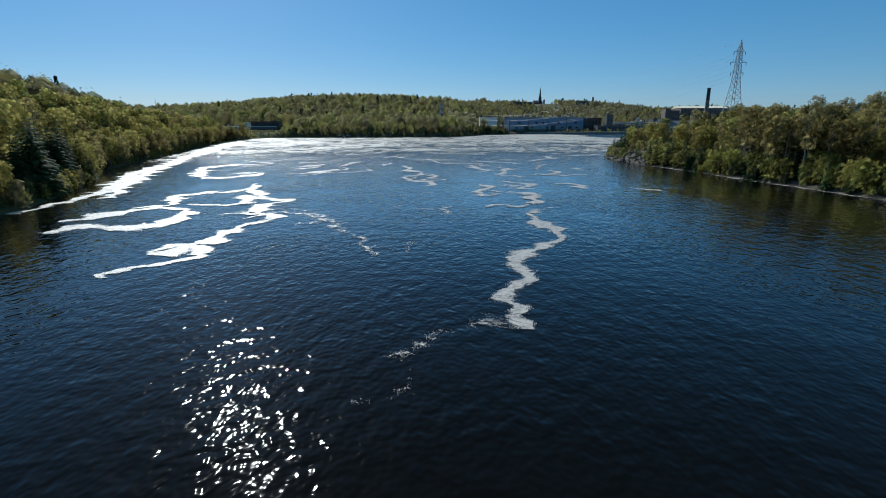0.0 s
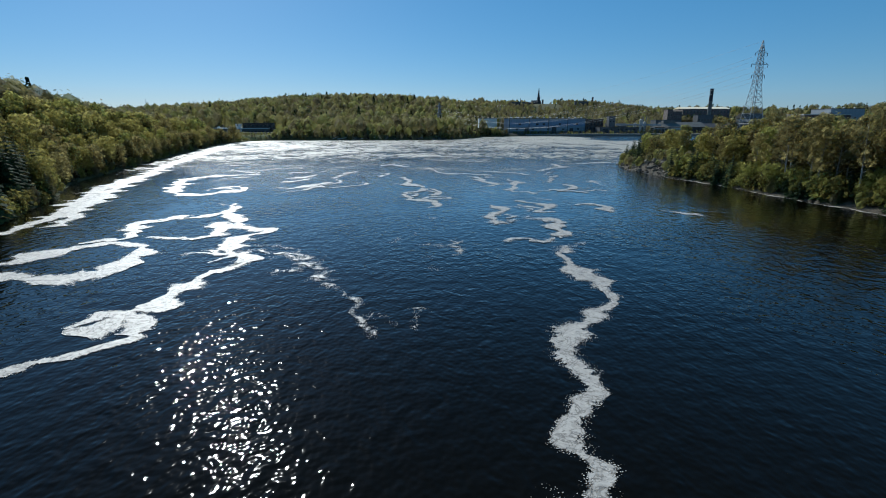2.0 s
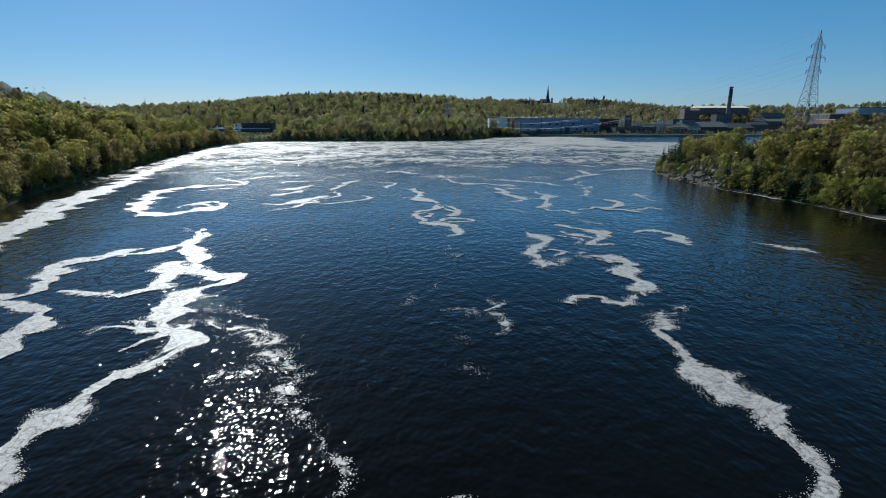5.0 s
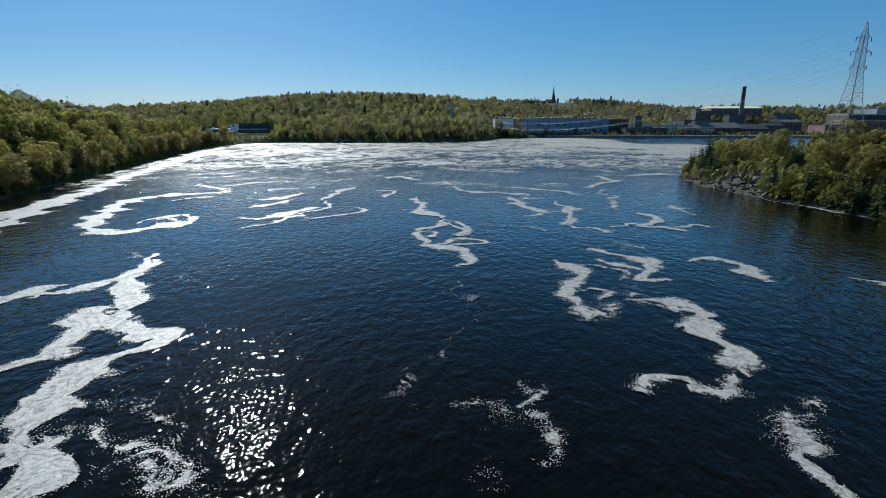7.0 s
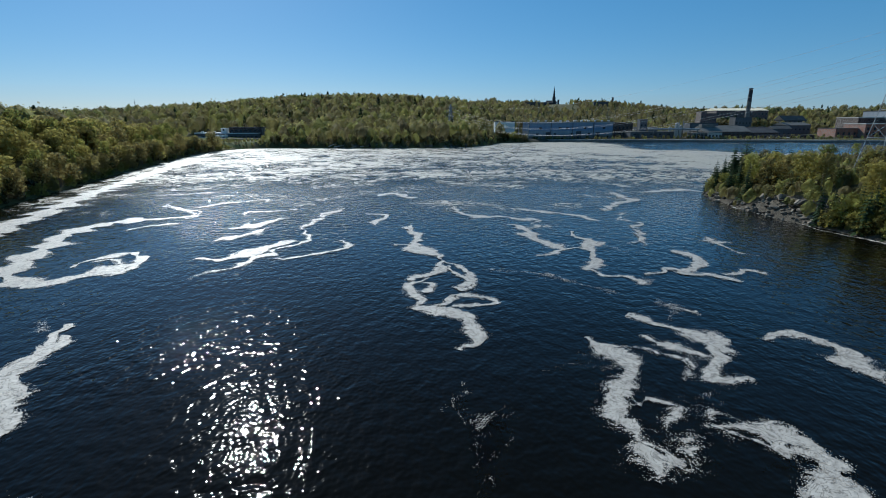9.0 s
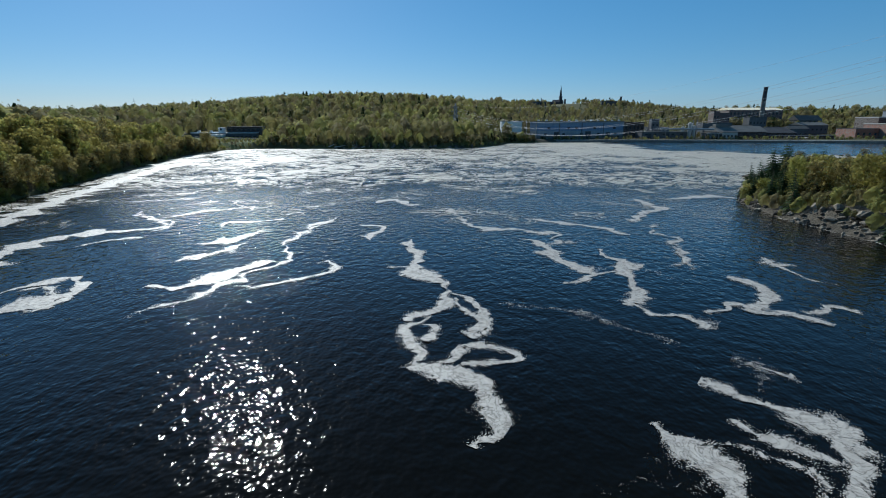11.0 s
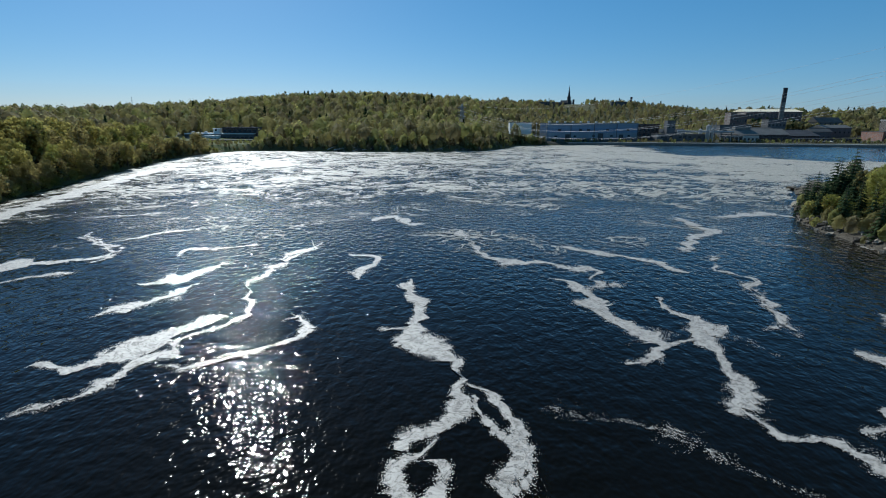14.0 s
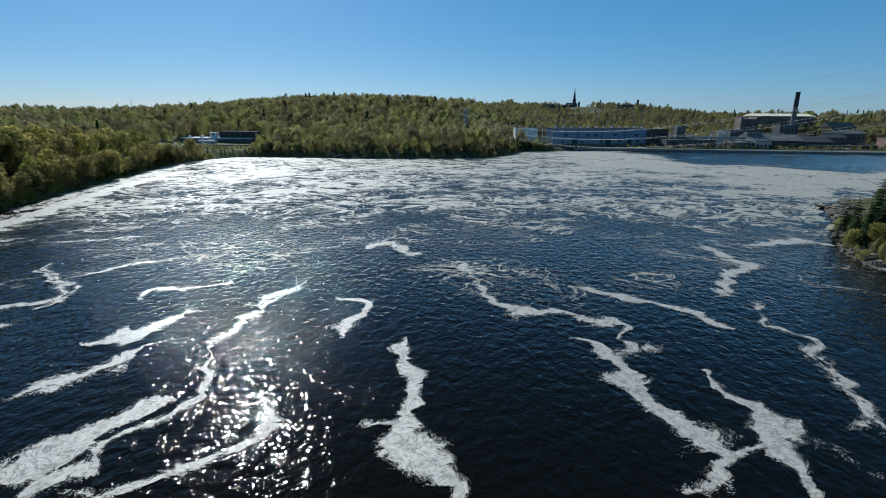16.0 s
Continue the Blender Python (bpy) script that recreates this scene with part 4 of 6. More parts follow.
def conifer_points(rng, height, radius, levels, per):
    """Drooping sprays in whorls round the stem."""
    vs = []
    for k in range(levels):
        u = k / (levels - 1)
        z = height * (0.06 + 0.92 * u)
        r = radius * (1 - u) ** 0.85 + 0.12
        n = max(4, int(per * (1 - 0.55 * u)))
        for j in range(n):
            a = 6.283 * (j + rng.uniform(-0.3, 0.3)) / n + k * 0.7
            l = r * rng.uniform(0.7, 1.12)
            d, s = np.array([math.cos(a), math.sin(a), 0]), np.array([-math.sin(a), math.cos(a), 0])
            for f0, f1, w in ((0.1, 0.6, 0.44), (0.45, 1.0, 0.36)):
                p, q = d * l * f0, d * l * f1
                p[2], q[2] = z - 0.32 * l * f0, z - 0.32 * l * f1 - 0.05
                wid = s * l * w * rng.uniform(0.8, 1.3) + np.array([0, 0, rng.uniform(-0.12, 0.12) * l])
                vs += [p - wid * 0.5, q - wid * 0.3 - [0, 0, 0.1 * l], q + wid * 0.2, p + wid * 0.5]
    return np.array(vs)


def conifer(seed, name, label, height, radius, levels=17, per=10):
    rng = np.random.RandomState(seed)
    root = thing(name, Matrix(), label, "conifer", "riverside trees")
    shared("trunk", trunk_mesh(rng, height, height * 0.012 + 0.03, height, 0, 1, M_BARK), root)
    v = conifer_points(rng, height, radius, levels, per)
    shared("crown", tinted(quick_mesh("crown", v, np.arange(len(v)).reshape(-1, 4), M_NEEDLE), 0.4), root)
    return root


def dome_points(rng, n, h, wide):
    """A rounded crown seen from afar: an uneven dome of leaves."""
    d = rng.normal(size=(n, 3))
    d /= np.linalg.norm(d, axis=1)[:, None]
    d[:, 2] = np.abs(d[:, 2]) * 1.25 - 0.32
    ang, k = np.arctan2(d[:, 1], d[:, 0]), rng.uniform(0, 6.28, 3)
    lump = 1 + 0.16 * np.sin(3 * ang + k[0] + 2 * d[:, 2]) + 0.12 * np.sin(5 * ang + k[1] - 3 * d[:, 2])
    r = lump * rng.uniform(0.8, 1.05, n)
    c = d * r[:, None] * np.array([wide, wide, h * 0.46])
    c[:, 2] += h * 0.5
    return c, d * np.array([1, 1, 1.2])


def crown_mass(rng, h, wide):
    """The closed inner foliage of a distant crown: an upright, lobed dome, as loose quads."""
    rings, seg = 5, 7
    u = np.linspace(0, 1, rings + 1)[:, None]
    a = np.linspace(0, 6.283, seg + 1)[None, :] + rng.uniform(0, 6.28)
    k = rng.uniform(0, 6.28, 3)
    lump = 1 + 0.2 * np.sin(2 * a + k[0] + 5 * u) + 0.16 * np.sin(3 * a + k[1] - 7 * u)
    r = wide * 0.86 * lump * np.sin(0.45 + u * 2.69) ** 0.6
    r[-1] = 0
    v = np.stack([r * np.cos(a) + u * wide * 0.25 * np.cos(k[2]), r * np.sin(a), h * (0.06 + 0.86 * u) + 0 * a], -1)
    way = np.stack([np.cos(a) * np.sin(0.5 + u * 2.6), np.sin(a) * np.sin(0.5 + u * 2.6), 2.2 * u - 1.0 + 0 * a], -1)

    def quads(g):
        return np.stack([g[:-1, :-1], g[:-1, 1:], g[1:, 1:], g[1:, :-1]], 2).reshape(-1, 3)
    return quads(v), quads(way)


class Wood:
    """Trees of one kind: the first stands where it is first wanted, the rest are its copies."""
    def __init__(self, first):
        self.first, self.used = first, False

    def plant(self, x, y, z, scale, turn, lean=0.0):
        m = pose(x, y, z, lean, 0, turn) @ Matrix.Diagonal((scale * random.uniform(0.88, 1.12), scale * random.uniform(0.88, 1.12), scale, 1))
        if self.used:
            s = self.first.scale
            copy_thing(self.first, m @ Matrix.Diagonal((1 / s.x, 1 / s.y, 1 / s.z, 1)))
        else:
            self.first.matrix_basis, self.used = m, True


OLIVE = [Wood(broadleaf(11 + k, "broadleaf_tree", "olive-green broadleaf tree in fresh spring leaf", 12, 3.3, 3.0, 1150, 0.9, M_LEAF[0], M_BARK, 12 + k)) for k in range(3)]
SPRING = [Wood(broadleaf(21 + k, "poplar_tree", "bright spring-green poplar with a pale trunk", 13, 2.6, 3.5, 1000, 0.86, M_LEAF[1], M_BIRCH, 12 + k)) for k in range(2)]
BUDDING = [Wood(broadleaf(31 + k, "budding_tree", "brownish tree just coming into leaf", 11, 3.0, 2.5, 950, 0.76, M_LEAF[2], M_BARK, 11 + k, 12)) for k in range(2)]
BIRCH = [Wood(broadleaf(41 + k, "birch_tree", "slender birch with white trunk and airy crown", 14, 2.3, 5.0, 800, 0.72, M_LEAF[2], M_BIRCH, 10, 10)) for k in range(2)]
SHRUB = [Wood(broadleaf(51 + k, "shrub", "low leafy shrub on the bank", 3.6, 1.8, 0.2, 400, 0.64, M_LEAF[k], M_BARK, 8, 6)) for k in range(2)]
SPRUCE = [Wood(conifer(61 + k, "spruce_tree", "dark green pointed spruce", 12, 3.0 + 0.3 * k, 18, 13)) for k in range(2)]
CEDAR = [Wood(conifer(71, "cedar_tree", "dense dark cedar at the water's edge", 7, 1.7, 14, 10))]


def pick(groups):
    kinds, weights = zip(*groups)
    return random.choice(random.choices(kinds, weights)[0])


def spots(x0, x1, y0, y1, gap, jitter=0.42):
    out = []
    for i in range(int((x1 - x0) / gap)):
        for j in range(int((y1 - y0) / gap)):
            out.append((x0 + (i + 0.5 + random.uniform(-jitter, jitter)) * gap, y0 + (j + 0.5 + random.uniform(-jitter, jitter)) * gap))
    return np.array(out)


random.seed(4)
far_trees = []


def scatter(pts, near, kinds, size, sink=0.15):
    """near: which of the spots get trees of their own; the others go into the far woods."""
    z = ground(pts[:, 0], pts[:, 1])
    for (x, y), h, n in zip(pts, z, near):
        s = random.uniform(*size)
        if n:
            pick(kinds(x, y)).plant(x, y, h - sink, s, random.uniform(0, 360))
        else:
            far_trees.append((x, y, h, s * 12.0))


# wooded bank downstream
p = spots(-240, -40, 20, 356, 5.4)
d = shore_distance(p[:, 0], p[:, 1])
keep = (d > 0.6) & ~((p[:, 1] > 318) & (p[:, 0] > -174))
p, d = p[keep], d[keep]
seen = (d < 26) & (p[:, 1] > 55) & (p[:, 1] < 330)


def left_kinds(x, y):
    if y < 132 and random.random() < 0.75:
        return [(SPRUCE, 0.8), (CEDAR, 0.1), (OLIVE, 0.25)]
    if y > 225:
        return [(OLIVE, 0.55), (BUDDING, 0.25), (SPRING, 0.2), (BIRCH, 0.05)]
    return [(OLIVE, 0.65), (SPRING, 0.15), (BUDDING, 0.2), (SPRUCE, 0.05)]


near_water = d < 9
scatter(p[near_water], seen[near_water], left_kinds, (0.5, 0.8))
scatter(p[~near_water], seen[~near_water], left_kinds, (0.8, 1.12))
for k in range(150):
    y = 62 + (345 - 62) * (k + random.random()) / 150
    ls = np.array(LEFT_SHORE, float)
    x = np.interp(y, ls[:, 1], ls[:, 0]) - random.uniform(-0.2, 2.4)
    random.choice(SHRUB + BUDDING if y > 130 else SHRUB + CEDAR).plant(x, y, float(ground(x, y)) - 0.3, random.uniform(0.5, 1.0) , random.uniform(0, 360))

for k in range(20):
    y = random.uniform(84, 122)
    x = np.interp(y, ls[:, 1], ls[:, 0]) - random.uniform(1.5, 9)
    random.choice(SPRUCE).plant(x, y, float(ground(x, y)) - 0.2, random.uniform(0.7, 1.1), random.uniform(0, 360))

# the rocky island: tall birches and poplars below, brush and conifers towards the point
p = spots(66, 330, 60, 300, 4.0)
d = shore_distance(p[:, 0], p[:, 1])
isl = on_island(p[:, 0], p[:, 1]) & (d > 0.8)
p, d = p[isl], d[isl]
open_land = (p[:, 1] > 158) & (p[:, 0] > 84)
rocky = (p[:, 1] > 148) & (p[:, 1] < 168) & (d < 8)
edge = (d < 7) & ~rocky & ~open_land
tall = ~edge & ~rocky & ~open_land
inner = tall & (d < 32)


def edge_kinds(x, y):
    if y > 168:
        return [(SHRUB, 0.7), (CEDAR, 0.3)]
    if y > 126:
        return [(CEDAR, 0.85), (SHRUB, 0.15)]
    return [(BIRCH, 0.5), (SHRUB, 0.25), (CEDAR, 0.25)]


scatter(p[edge], np.ones(edge.sum(), bool), edge_kinds, (0.75, 1.15))
for k in range(70):
    y = 62 + (146 - 62) * (k + random.random()) / 70
    ws = np.array(WEST_SHORE[::-1], float)
    x = np.interp(y, ws[:, 1], ws[:, 0]) + random.uniform(0.0, 2.4)
    pick([(SHRUB, 0.5), (CEDAR, 0.5)]).plant(x, y, float(ground(x, y)) - 0.3, random.uniform(0.5, 1.0), random.uniform(0, 360))
ti = p[:, 1] < 147
scatter(p[inner & ti], np.ones((inner & ti).sum(), bool), lambda x, y: [(OLIVE, 0.55), (SPRING, 0.2), (BIRCH, 0.25), (BUDDING, 0.2)], (0.7, 0.98))
scatter(p[inner & ~ti], np.ones((inner & ~ti).sum(), bool), lambda x, y: [(OLIVE, 0.3), (BUDDING, 0.3), (SPRING, 0.3), (CEDAR, 0.2)], (0.5, 0.75))
for k in range(64):
    y = random.uniform(66, 147)
    x = np.interp(y, ws[:, 1], ws[:, 0]) + random.uniform(5, 16)
    pick([(BUDDING, 0.5), (OLIVE, 0.3), (SPRING, 0.3)]).plant(x, y, float(ground(x, y)) - 0.3, random.uniform(0.5, 0.78), random.uniform(0, 360))
rest = tall & ~inner
scatter(p[rest], np.zeros(rest.sum(), bool), None, (0.75, 0.95))
ol = open_land & (d > 5) & (d < 80) & (p[:, 0] < 200)
ol &= np.random.RandomState(3).uniform(size=len(p)) < 0.09
scatter(p[ol], np.ones(ol.sum(), bool), lambda x, y: [(BUDDING, 0.5), (CEDAR, 0.3), (SPRING, 0.3)], (0.35, 0.6))
for x, y, s in ((83, 192, 1.0), (86, 195, 0.85), (80.5, 190, 0.8), (80, 186, 0.5), (91, 188, 0.55), (104, 172, 0.5), (118, 178, 0.5), (86, 172, 0.45), (97, 150, 0.7), (92, 158, 0.55)):
    random.choice(SPRUCE).plant(x, y, float(ground(x, y)) - 0.2, s, random.uniform(0, 360))
for k in range(34):
    x, y = random.uniform(71.5, 88), random.uniform(176, 197)
    pick([(SPRUCE, 0.5), (CEDAR, 0.5)]).plant(x, y, float(ground(x, y)) - 0.2, random.uniform(0.55, 0.9), random.uniform(0, 360))
for x, y, s in ((75, 186, 0.8), (77, 180, 0.9), (74, 176, 0.75), (80, 174, 1.0), (79, 166, 0.8), (84, 182, 1.0), (81, 158, 0.9), (86, 164, 1.0), (72.5, 181, 0.6)):
    random.choice(SHRUB).plant(x, y, float(ground(x, y)) - 0.1, s, random.uniform(0, 360))

WEST_X, WEST_Y = np.array(WEST_SHORE[::-1], float).T
# low brush that covers the open ground of the island and the foot of every bank
brush = []
q = spots(-240, -128, 312, 344, 3.2)
q = q[shore_distance(q[:, 0], q[:, 1]) > 1]
for (x, y), h in zip(q, ground(q[:, 0], q[:, 1])):
    brush.append((x, y, h - 0.4, random.uniform(2.5, 5.0) if x < -150 else random.uniform(1.5, 3.5)))
q = spots(-186, -104, 346, 388, 3.0)
q = q[shore_distance(q[:, 0], q[:, 1]) > 0.6]
for (x, y), h in zip(q, ground(q[:, 0], q[:, 1])):
    if y < 362 or random.random() < 0.45:
        brush.append((x, y, h - 0.3, random.uniform(1.0, 2.6)))
q = spots(66, 230, 60, 290, 2.3)
dq = shore_distance(q[:, 0], q[:, 1])
isl = on_island(q[:, 0], q[:, 1]) & (dq > 0.25) & ~((q[:, 1] > 151) & (q[:, 1] < 164.5) & (dq < 1.5)) & ~((q[:, 1] > 203) & (dq < 9))
for (x, y), h in zip(q[isl], ground(q[isl][:, 0], q[isl][:, 1])):
    brush.append((x, y, h - 0.3, random.uniform(1.2, 3.6)))
q = np.vstack([spots(-160, -40, 20, 352, 2.6), spots(-170, 70, 350, 450, 3.0)])
dq = shore_distance(q[:, 0], q[:, 1])
q = q[(dq > 0.3) & (dq < 11) & ~((q[:, 0] > -180) & (q[:, 0] < -104) & (q[:, 1] > 344))]
for (x, y), h in zip(q, ground(q[:, 0], q[:, 1])):
    brush.append((x, y, h - 0.4, random.uniform(2.0, 5.2)))
q = np.vstack([spots(75, 345, 450, 560, 6.0), spots(75, 320, 446, 452, 2.2)])
q = q[np.random.RandomState(8).uniform(size=len(q)) < np.where(q[:, 1] < 452, 0.6, 0.45)]
for (x, y), h in zip(q, ground(q[:, 0], q[:, 1])):
    brush.append((x, y, h - 0.3, random.uniform(1.5, 3.4)))
q = spots(46, 68, 424, 450, 3.0)
q = q[shore_distance(q[:, 0], q[:, 1]) > 0.5]
for (x, y), h in zip(q, ground(q[:, 0], q[:, 1])):
    brush.append((x, y, h - 0.3, random.uniform(2.5, 4.6)))

for k in range(60):
    y = random.uniform(66, 147)
    x = np.interp(y, WEST_Y, WEST_X) + random.uniform(0.4, 5.0)
    random.choice(SHRUB).plant(x, y, float(ground(x, y)) - 0.2, random.uniform(0.8, 1.5), random.uniform(0, 360))
for k in range(24):
    y = random.uniform(100, 149)
    ws = np.array(WEST_SHORE[::-1], float)
    x = np.interp(y, ws[:, 1], ws[:, 0]) + random.uniform(0.8, 7.5)
    CEDAR[0].plant(x, y, float(ground(x, y)) - 0.2, random.uniform(0.65, 1.15), random.uniform(0, 360), random.uniform(-6, 2))

# far bank and hills
p = np.vstack([spots(-560, 75, 352, 700, 7.2), spots(60, 700, 560, 900, 9), spots(-900, -250, 700, 900, 14), spots(345, 700, 440, 560, 9), spots(90, 345, 505, 560, 8), spots(322, 460, 540, 634, 6.5)])
d = shore_distance(p[:, 0], p[:, 1])
ok = d > 1.5
for x0, x1, y0, y1 in ((-168, -104, 344, 426), (40, 75, 440, 500), (60, 175, 440, 530), (170, 320, 440, 500), (258, 355, 540, 622), (320, 440, 455, 535), (380, 416, 606, 640), (-478, -380, 585, 640), (228, 262, 500, 535), (162, 206, 770, 900), (316, 352, 505, 540)):
    ok &= ~((p[:, 0] > x0) & (p[:, 0] < x1) & (p[:, 1] > y0) & (p[:, 1] < y1))
p, d = p[ok], d[ok]
for (x, y), h, dd in zip(p, ground(p[:, 0], p[:, 1]), d):
    low = 0.62 if dd < 8 else (0.68 if x > 90 else (0.82 if x < -260 else 1.0))
    far_trees.append((x, y, h - 0.5, random.uniform(6.5, 14.0) * low))
q = np.vstack([spots(284, 352, 568, 591, 5.5), spots(300, 352, 540, 556, 6.0)])
for (x, y), h in zip(q, ground(q[:, 0], q[:, 1])):
    far_trees.append((x, y, h - 0.5, random.uniform(9, 15) if y > 560 else random.uniform(5, 9)))
q = spots(430, 1000, 690, 1000, 14)
for (x, y), h in zip(q, ground(q[:, 0], q[:, 1])):
    far_trees.append((x, y, h - 0.5, random.uniform(8, 15)))
far_ridge = np.random.RandomState(12)
for k in range(1100):
    a, r = math.radians(far_ridge.uniform(-50, 50)), far_ridge.uniform(1250, 2000)
    x, y = r * math.sin(a), r * math.cos(a)
    far_trees.append((x, y, float(ground(x, y)) - 1, far_ridge.uniform(10, 20)))
ridge_trees = []
for k in range(70):
    x = random.choice((random.uniform(-420, -120), random.uniform(-300, 80), random.uniform(200, 520), random.uniform(400, 900)))
    y = random.uniform(640, 720) if x < 100 else random.uniform(800, 900)
    ridge_trees.append((x, y, float(ground(x, y)), random.uniform(7, 12)))


def far_wood(name, trees, leaf, n, size, conical, label):
    vs, tints, ways = [], [], []
    rng = np.random.RandomState(len(trees))
    for x, y, z, h in trees:
        far = math.hypot(x, y) / 420
        k = max(26, int(n / max(1.0, far)))
        if conical:
            u = rng.uniform(0, 1, k) ** 0.8
            a = rng.uniform(0, 6.283, k)
            r = h * 0.3 * (1 - u) * rng.uniform(0.6, 1.05, k)
            c, w = np.stack([r * np.cos(a), r * np.sin(a), h * (0.08 + 0.92 * u)], -1), np.stack([np.cos(a), np.sin(a), 0 * a + 0.4], -1)
            tone = rng.uniform(0, 1)
        else:
            wide, tone = h * rng.uniform(0.26, 0.4), rng.uniform(0, 1)
            c, w = dome_points(rng, k, h, wide)
            mass, turned = crown_mass(rng, h, wide)
            vs.append(mass + [x, y, z])
            ways.append(turned)
            tints.append(np.full(len(mass), tone, np.float32))
        vs.append(leaf_quads(rng, c, size * h / 11 * max(0.85, min(1.5, far ** 0.5)), w) + [x, y, z])
        ways.append(np.repeat(w, 4, 0))
        tints.append(np.full(4 * k, tone, np.float32))
    v = np.vstack(vs)
    me = quick_mesh(name, v, np.arange(len(v)).reshape(-1, 4), leaf)
    at = me.attributes.new("tint", "FLOAT", "POINT")
    at.data.foreach_set("value", np.concatenate(tints))
    at = me.attributes.new("out", "FLOAT_VECTOR", "POINT")
    at.data.foreach_set("vector", np.vstack(ways).astype(np.float32).ravel())
    return tagged(new(name, me), label, "woods", kind="stuff")


# darker mix behind the works: more brownish leaf and conifers than the western hills
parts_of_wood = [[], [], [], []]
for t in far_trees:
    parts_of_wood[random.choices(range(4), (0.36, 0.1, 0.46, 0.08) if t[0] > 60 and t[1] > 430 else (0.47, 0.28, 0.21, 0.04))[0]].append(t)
for trees, leaf, what in zip(parts_of_wood, M_HAZED, ("olive", "bright green", "brownish budding")):
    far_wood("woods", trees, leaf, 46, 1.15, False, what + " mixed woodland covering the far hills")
far_wood("conifer_woods", parts_of_wood[3] + ridge_trees, M_NEEDLE, 80, 1.35, True, "dark conifers scattered through the far woodland")
random.shuffle(brush)
third = len(brush) // 3
# brush, near and far, takes the same haze-greyed leaf colours
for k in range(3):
    far_wood("brush", brush[k * third: (k + 1) * third], M_HAZED[k], 18, 2.6, False, ("olive", "green", "brownish")[k] + " low brush covering the banks")

# ---------------------------------------------------------------- rocks
def rock_mesh(seed, flat):
    """An angular block: the hull of a few scattered corners."""
    rng = np.random.RandomState(seed + 90)
    bm = bmesh.new()
    for k in range(16):
        p = rng.normal(size=3)
        p /= np.linalg.norm(p)
        p *= rng.uniform(0.75, 1.2)
        bm.verts.new((p[0], p[1], p[2] * flat))
    bmesh.ops.convex_hull(bm, input=bm.verts[:])
    bmesh.ops.delete(bm, geom=[v for v in bm.verts if not v.link_faces], context="VERTS")
    bmesh.ops.bevel(bm, geom=bm.edges[:], offset=0.05, segments=1, affect="EDGES")
    me = bpy.data.meshes.new("rock")
    bm.to_mesh(me)
    bm.free()
    me.materials.append(M_ROCK)
    return me


ROCKS = [rock_mesh(k, f) for k, f in enumerate((0.75, 0.6, 0.9, 0.35, 0.28))]
random.seed(9)


def rock(x, y, s, k, label="angular grey rock on the shore", lift=0.12):
    ob = new("rock", ROCKS[k])
    ob.matrix_basis = pose(x, y, float(ground(x, y)) + s * lift, random.uniform(-12, 12), random.uniform(-12, 12), random.uniform(0, 360)) @ Matrix.Diagonal((s, s * random.uniform(0.7, 1.2), s, 1))
    return tagged(ob, label, "rock", "shore rocks")


for k in range(120):
    y = random.uniform(148, 168)
    x = np.interp(y, [147, 156, 166, 170], [69.5, 68, 67, 67.5]) + random.uniform(-0.5, 3.0)
    rock(x, y, random.choice((0.18, 0.24, 0.32, 0.4, 0.5, 0.62)), random.randrange(4), "pale angular rock in the bank outcrop", 0.35)
for k in range(14):
    y = random.uniform(151, 164.5)
    x = np.interp(y, [147, 156, 166, 170], [69.5, 68, 67, 67.5]) + random.uniform(0.4, 3.2)
    rock(x, y, random.uniform(0.7, 1.2), random.choice((0, 3, 3)), "large cracked ledge of pale rock", 0.25)
for k in range(34):
    y = random.uniform(196, 233)
    x = np.interp(y, [187, 200, 211, 224, 233], [71, 79, 88, 95, 101]) + random.uniform(-0.5, 6)
    rock(x, y, random.uniform(0.8, 2.2), random.choice((3, 4, 4)), "low flat brown-grey ledge rock")
for k in range(80):
    y = random.uniform(166, 196)
    x = np.interp(y, [171, 178, 187, 200], [67.5, 68, 70.5, 79]) + random.uniform(-0.5, 2.6)
    rock(x, y, random.uniform(0.3, 0.8), random.randrange(4))
for k in range(30):
    x = random.uniform(-60, 20)
    rock(x, np.interp(x, [-84, -54, -28, 6, 24], [359, 356, 357, 362, 368]) + random.uniform(-0.5, 2), random.uniform(0.7, 1.8), random.randrange(4))

for k in range(9):
    x, y = -62 + k * 3.1 + random.uniform(-1, 1), 357.5 + random.uniform(-1, 2)
    ob = part("driftwood_log", bar((0, 0, 0), (random.uniform(3, 7), random.uniform(1, 3), random.uniform(0.3, 2.2)), 0.28, None, 7, 0.14), M_WOOD, None)
    ob.matrix_basis = pose(x, y, 0.9 + float(level(y)))
    tagged(ob, "pale weathered driftwood log stranded on the point", "log", "driftwood logs")


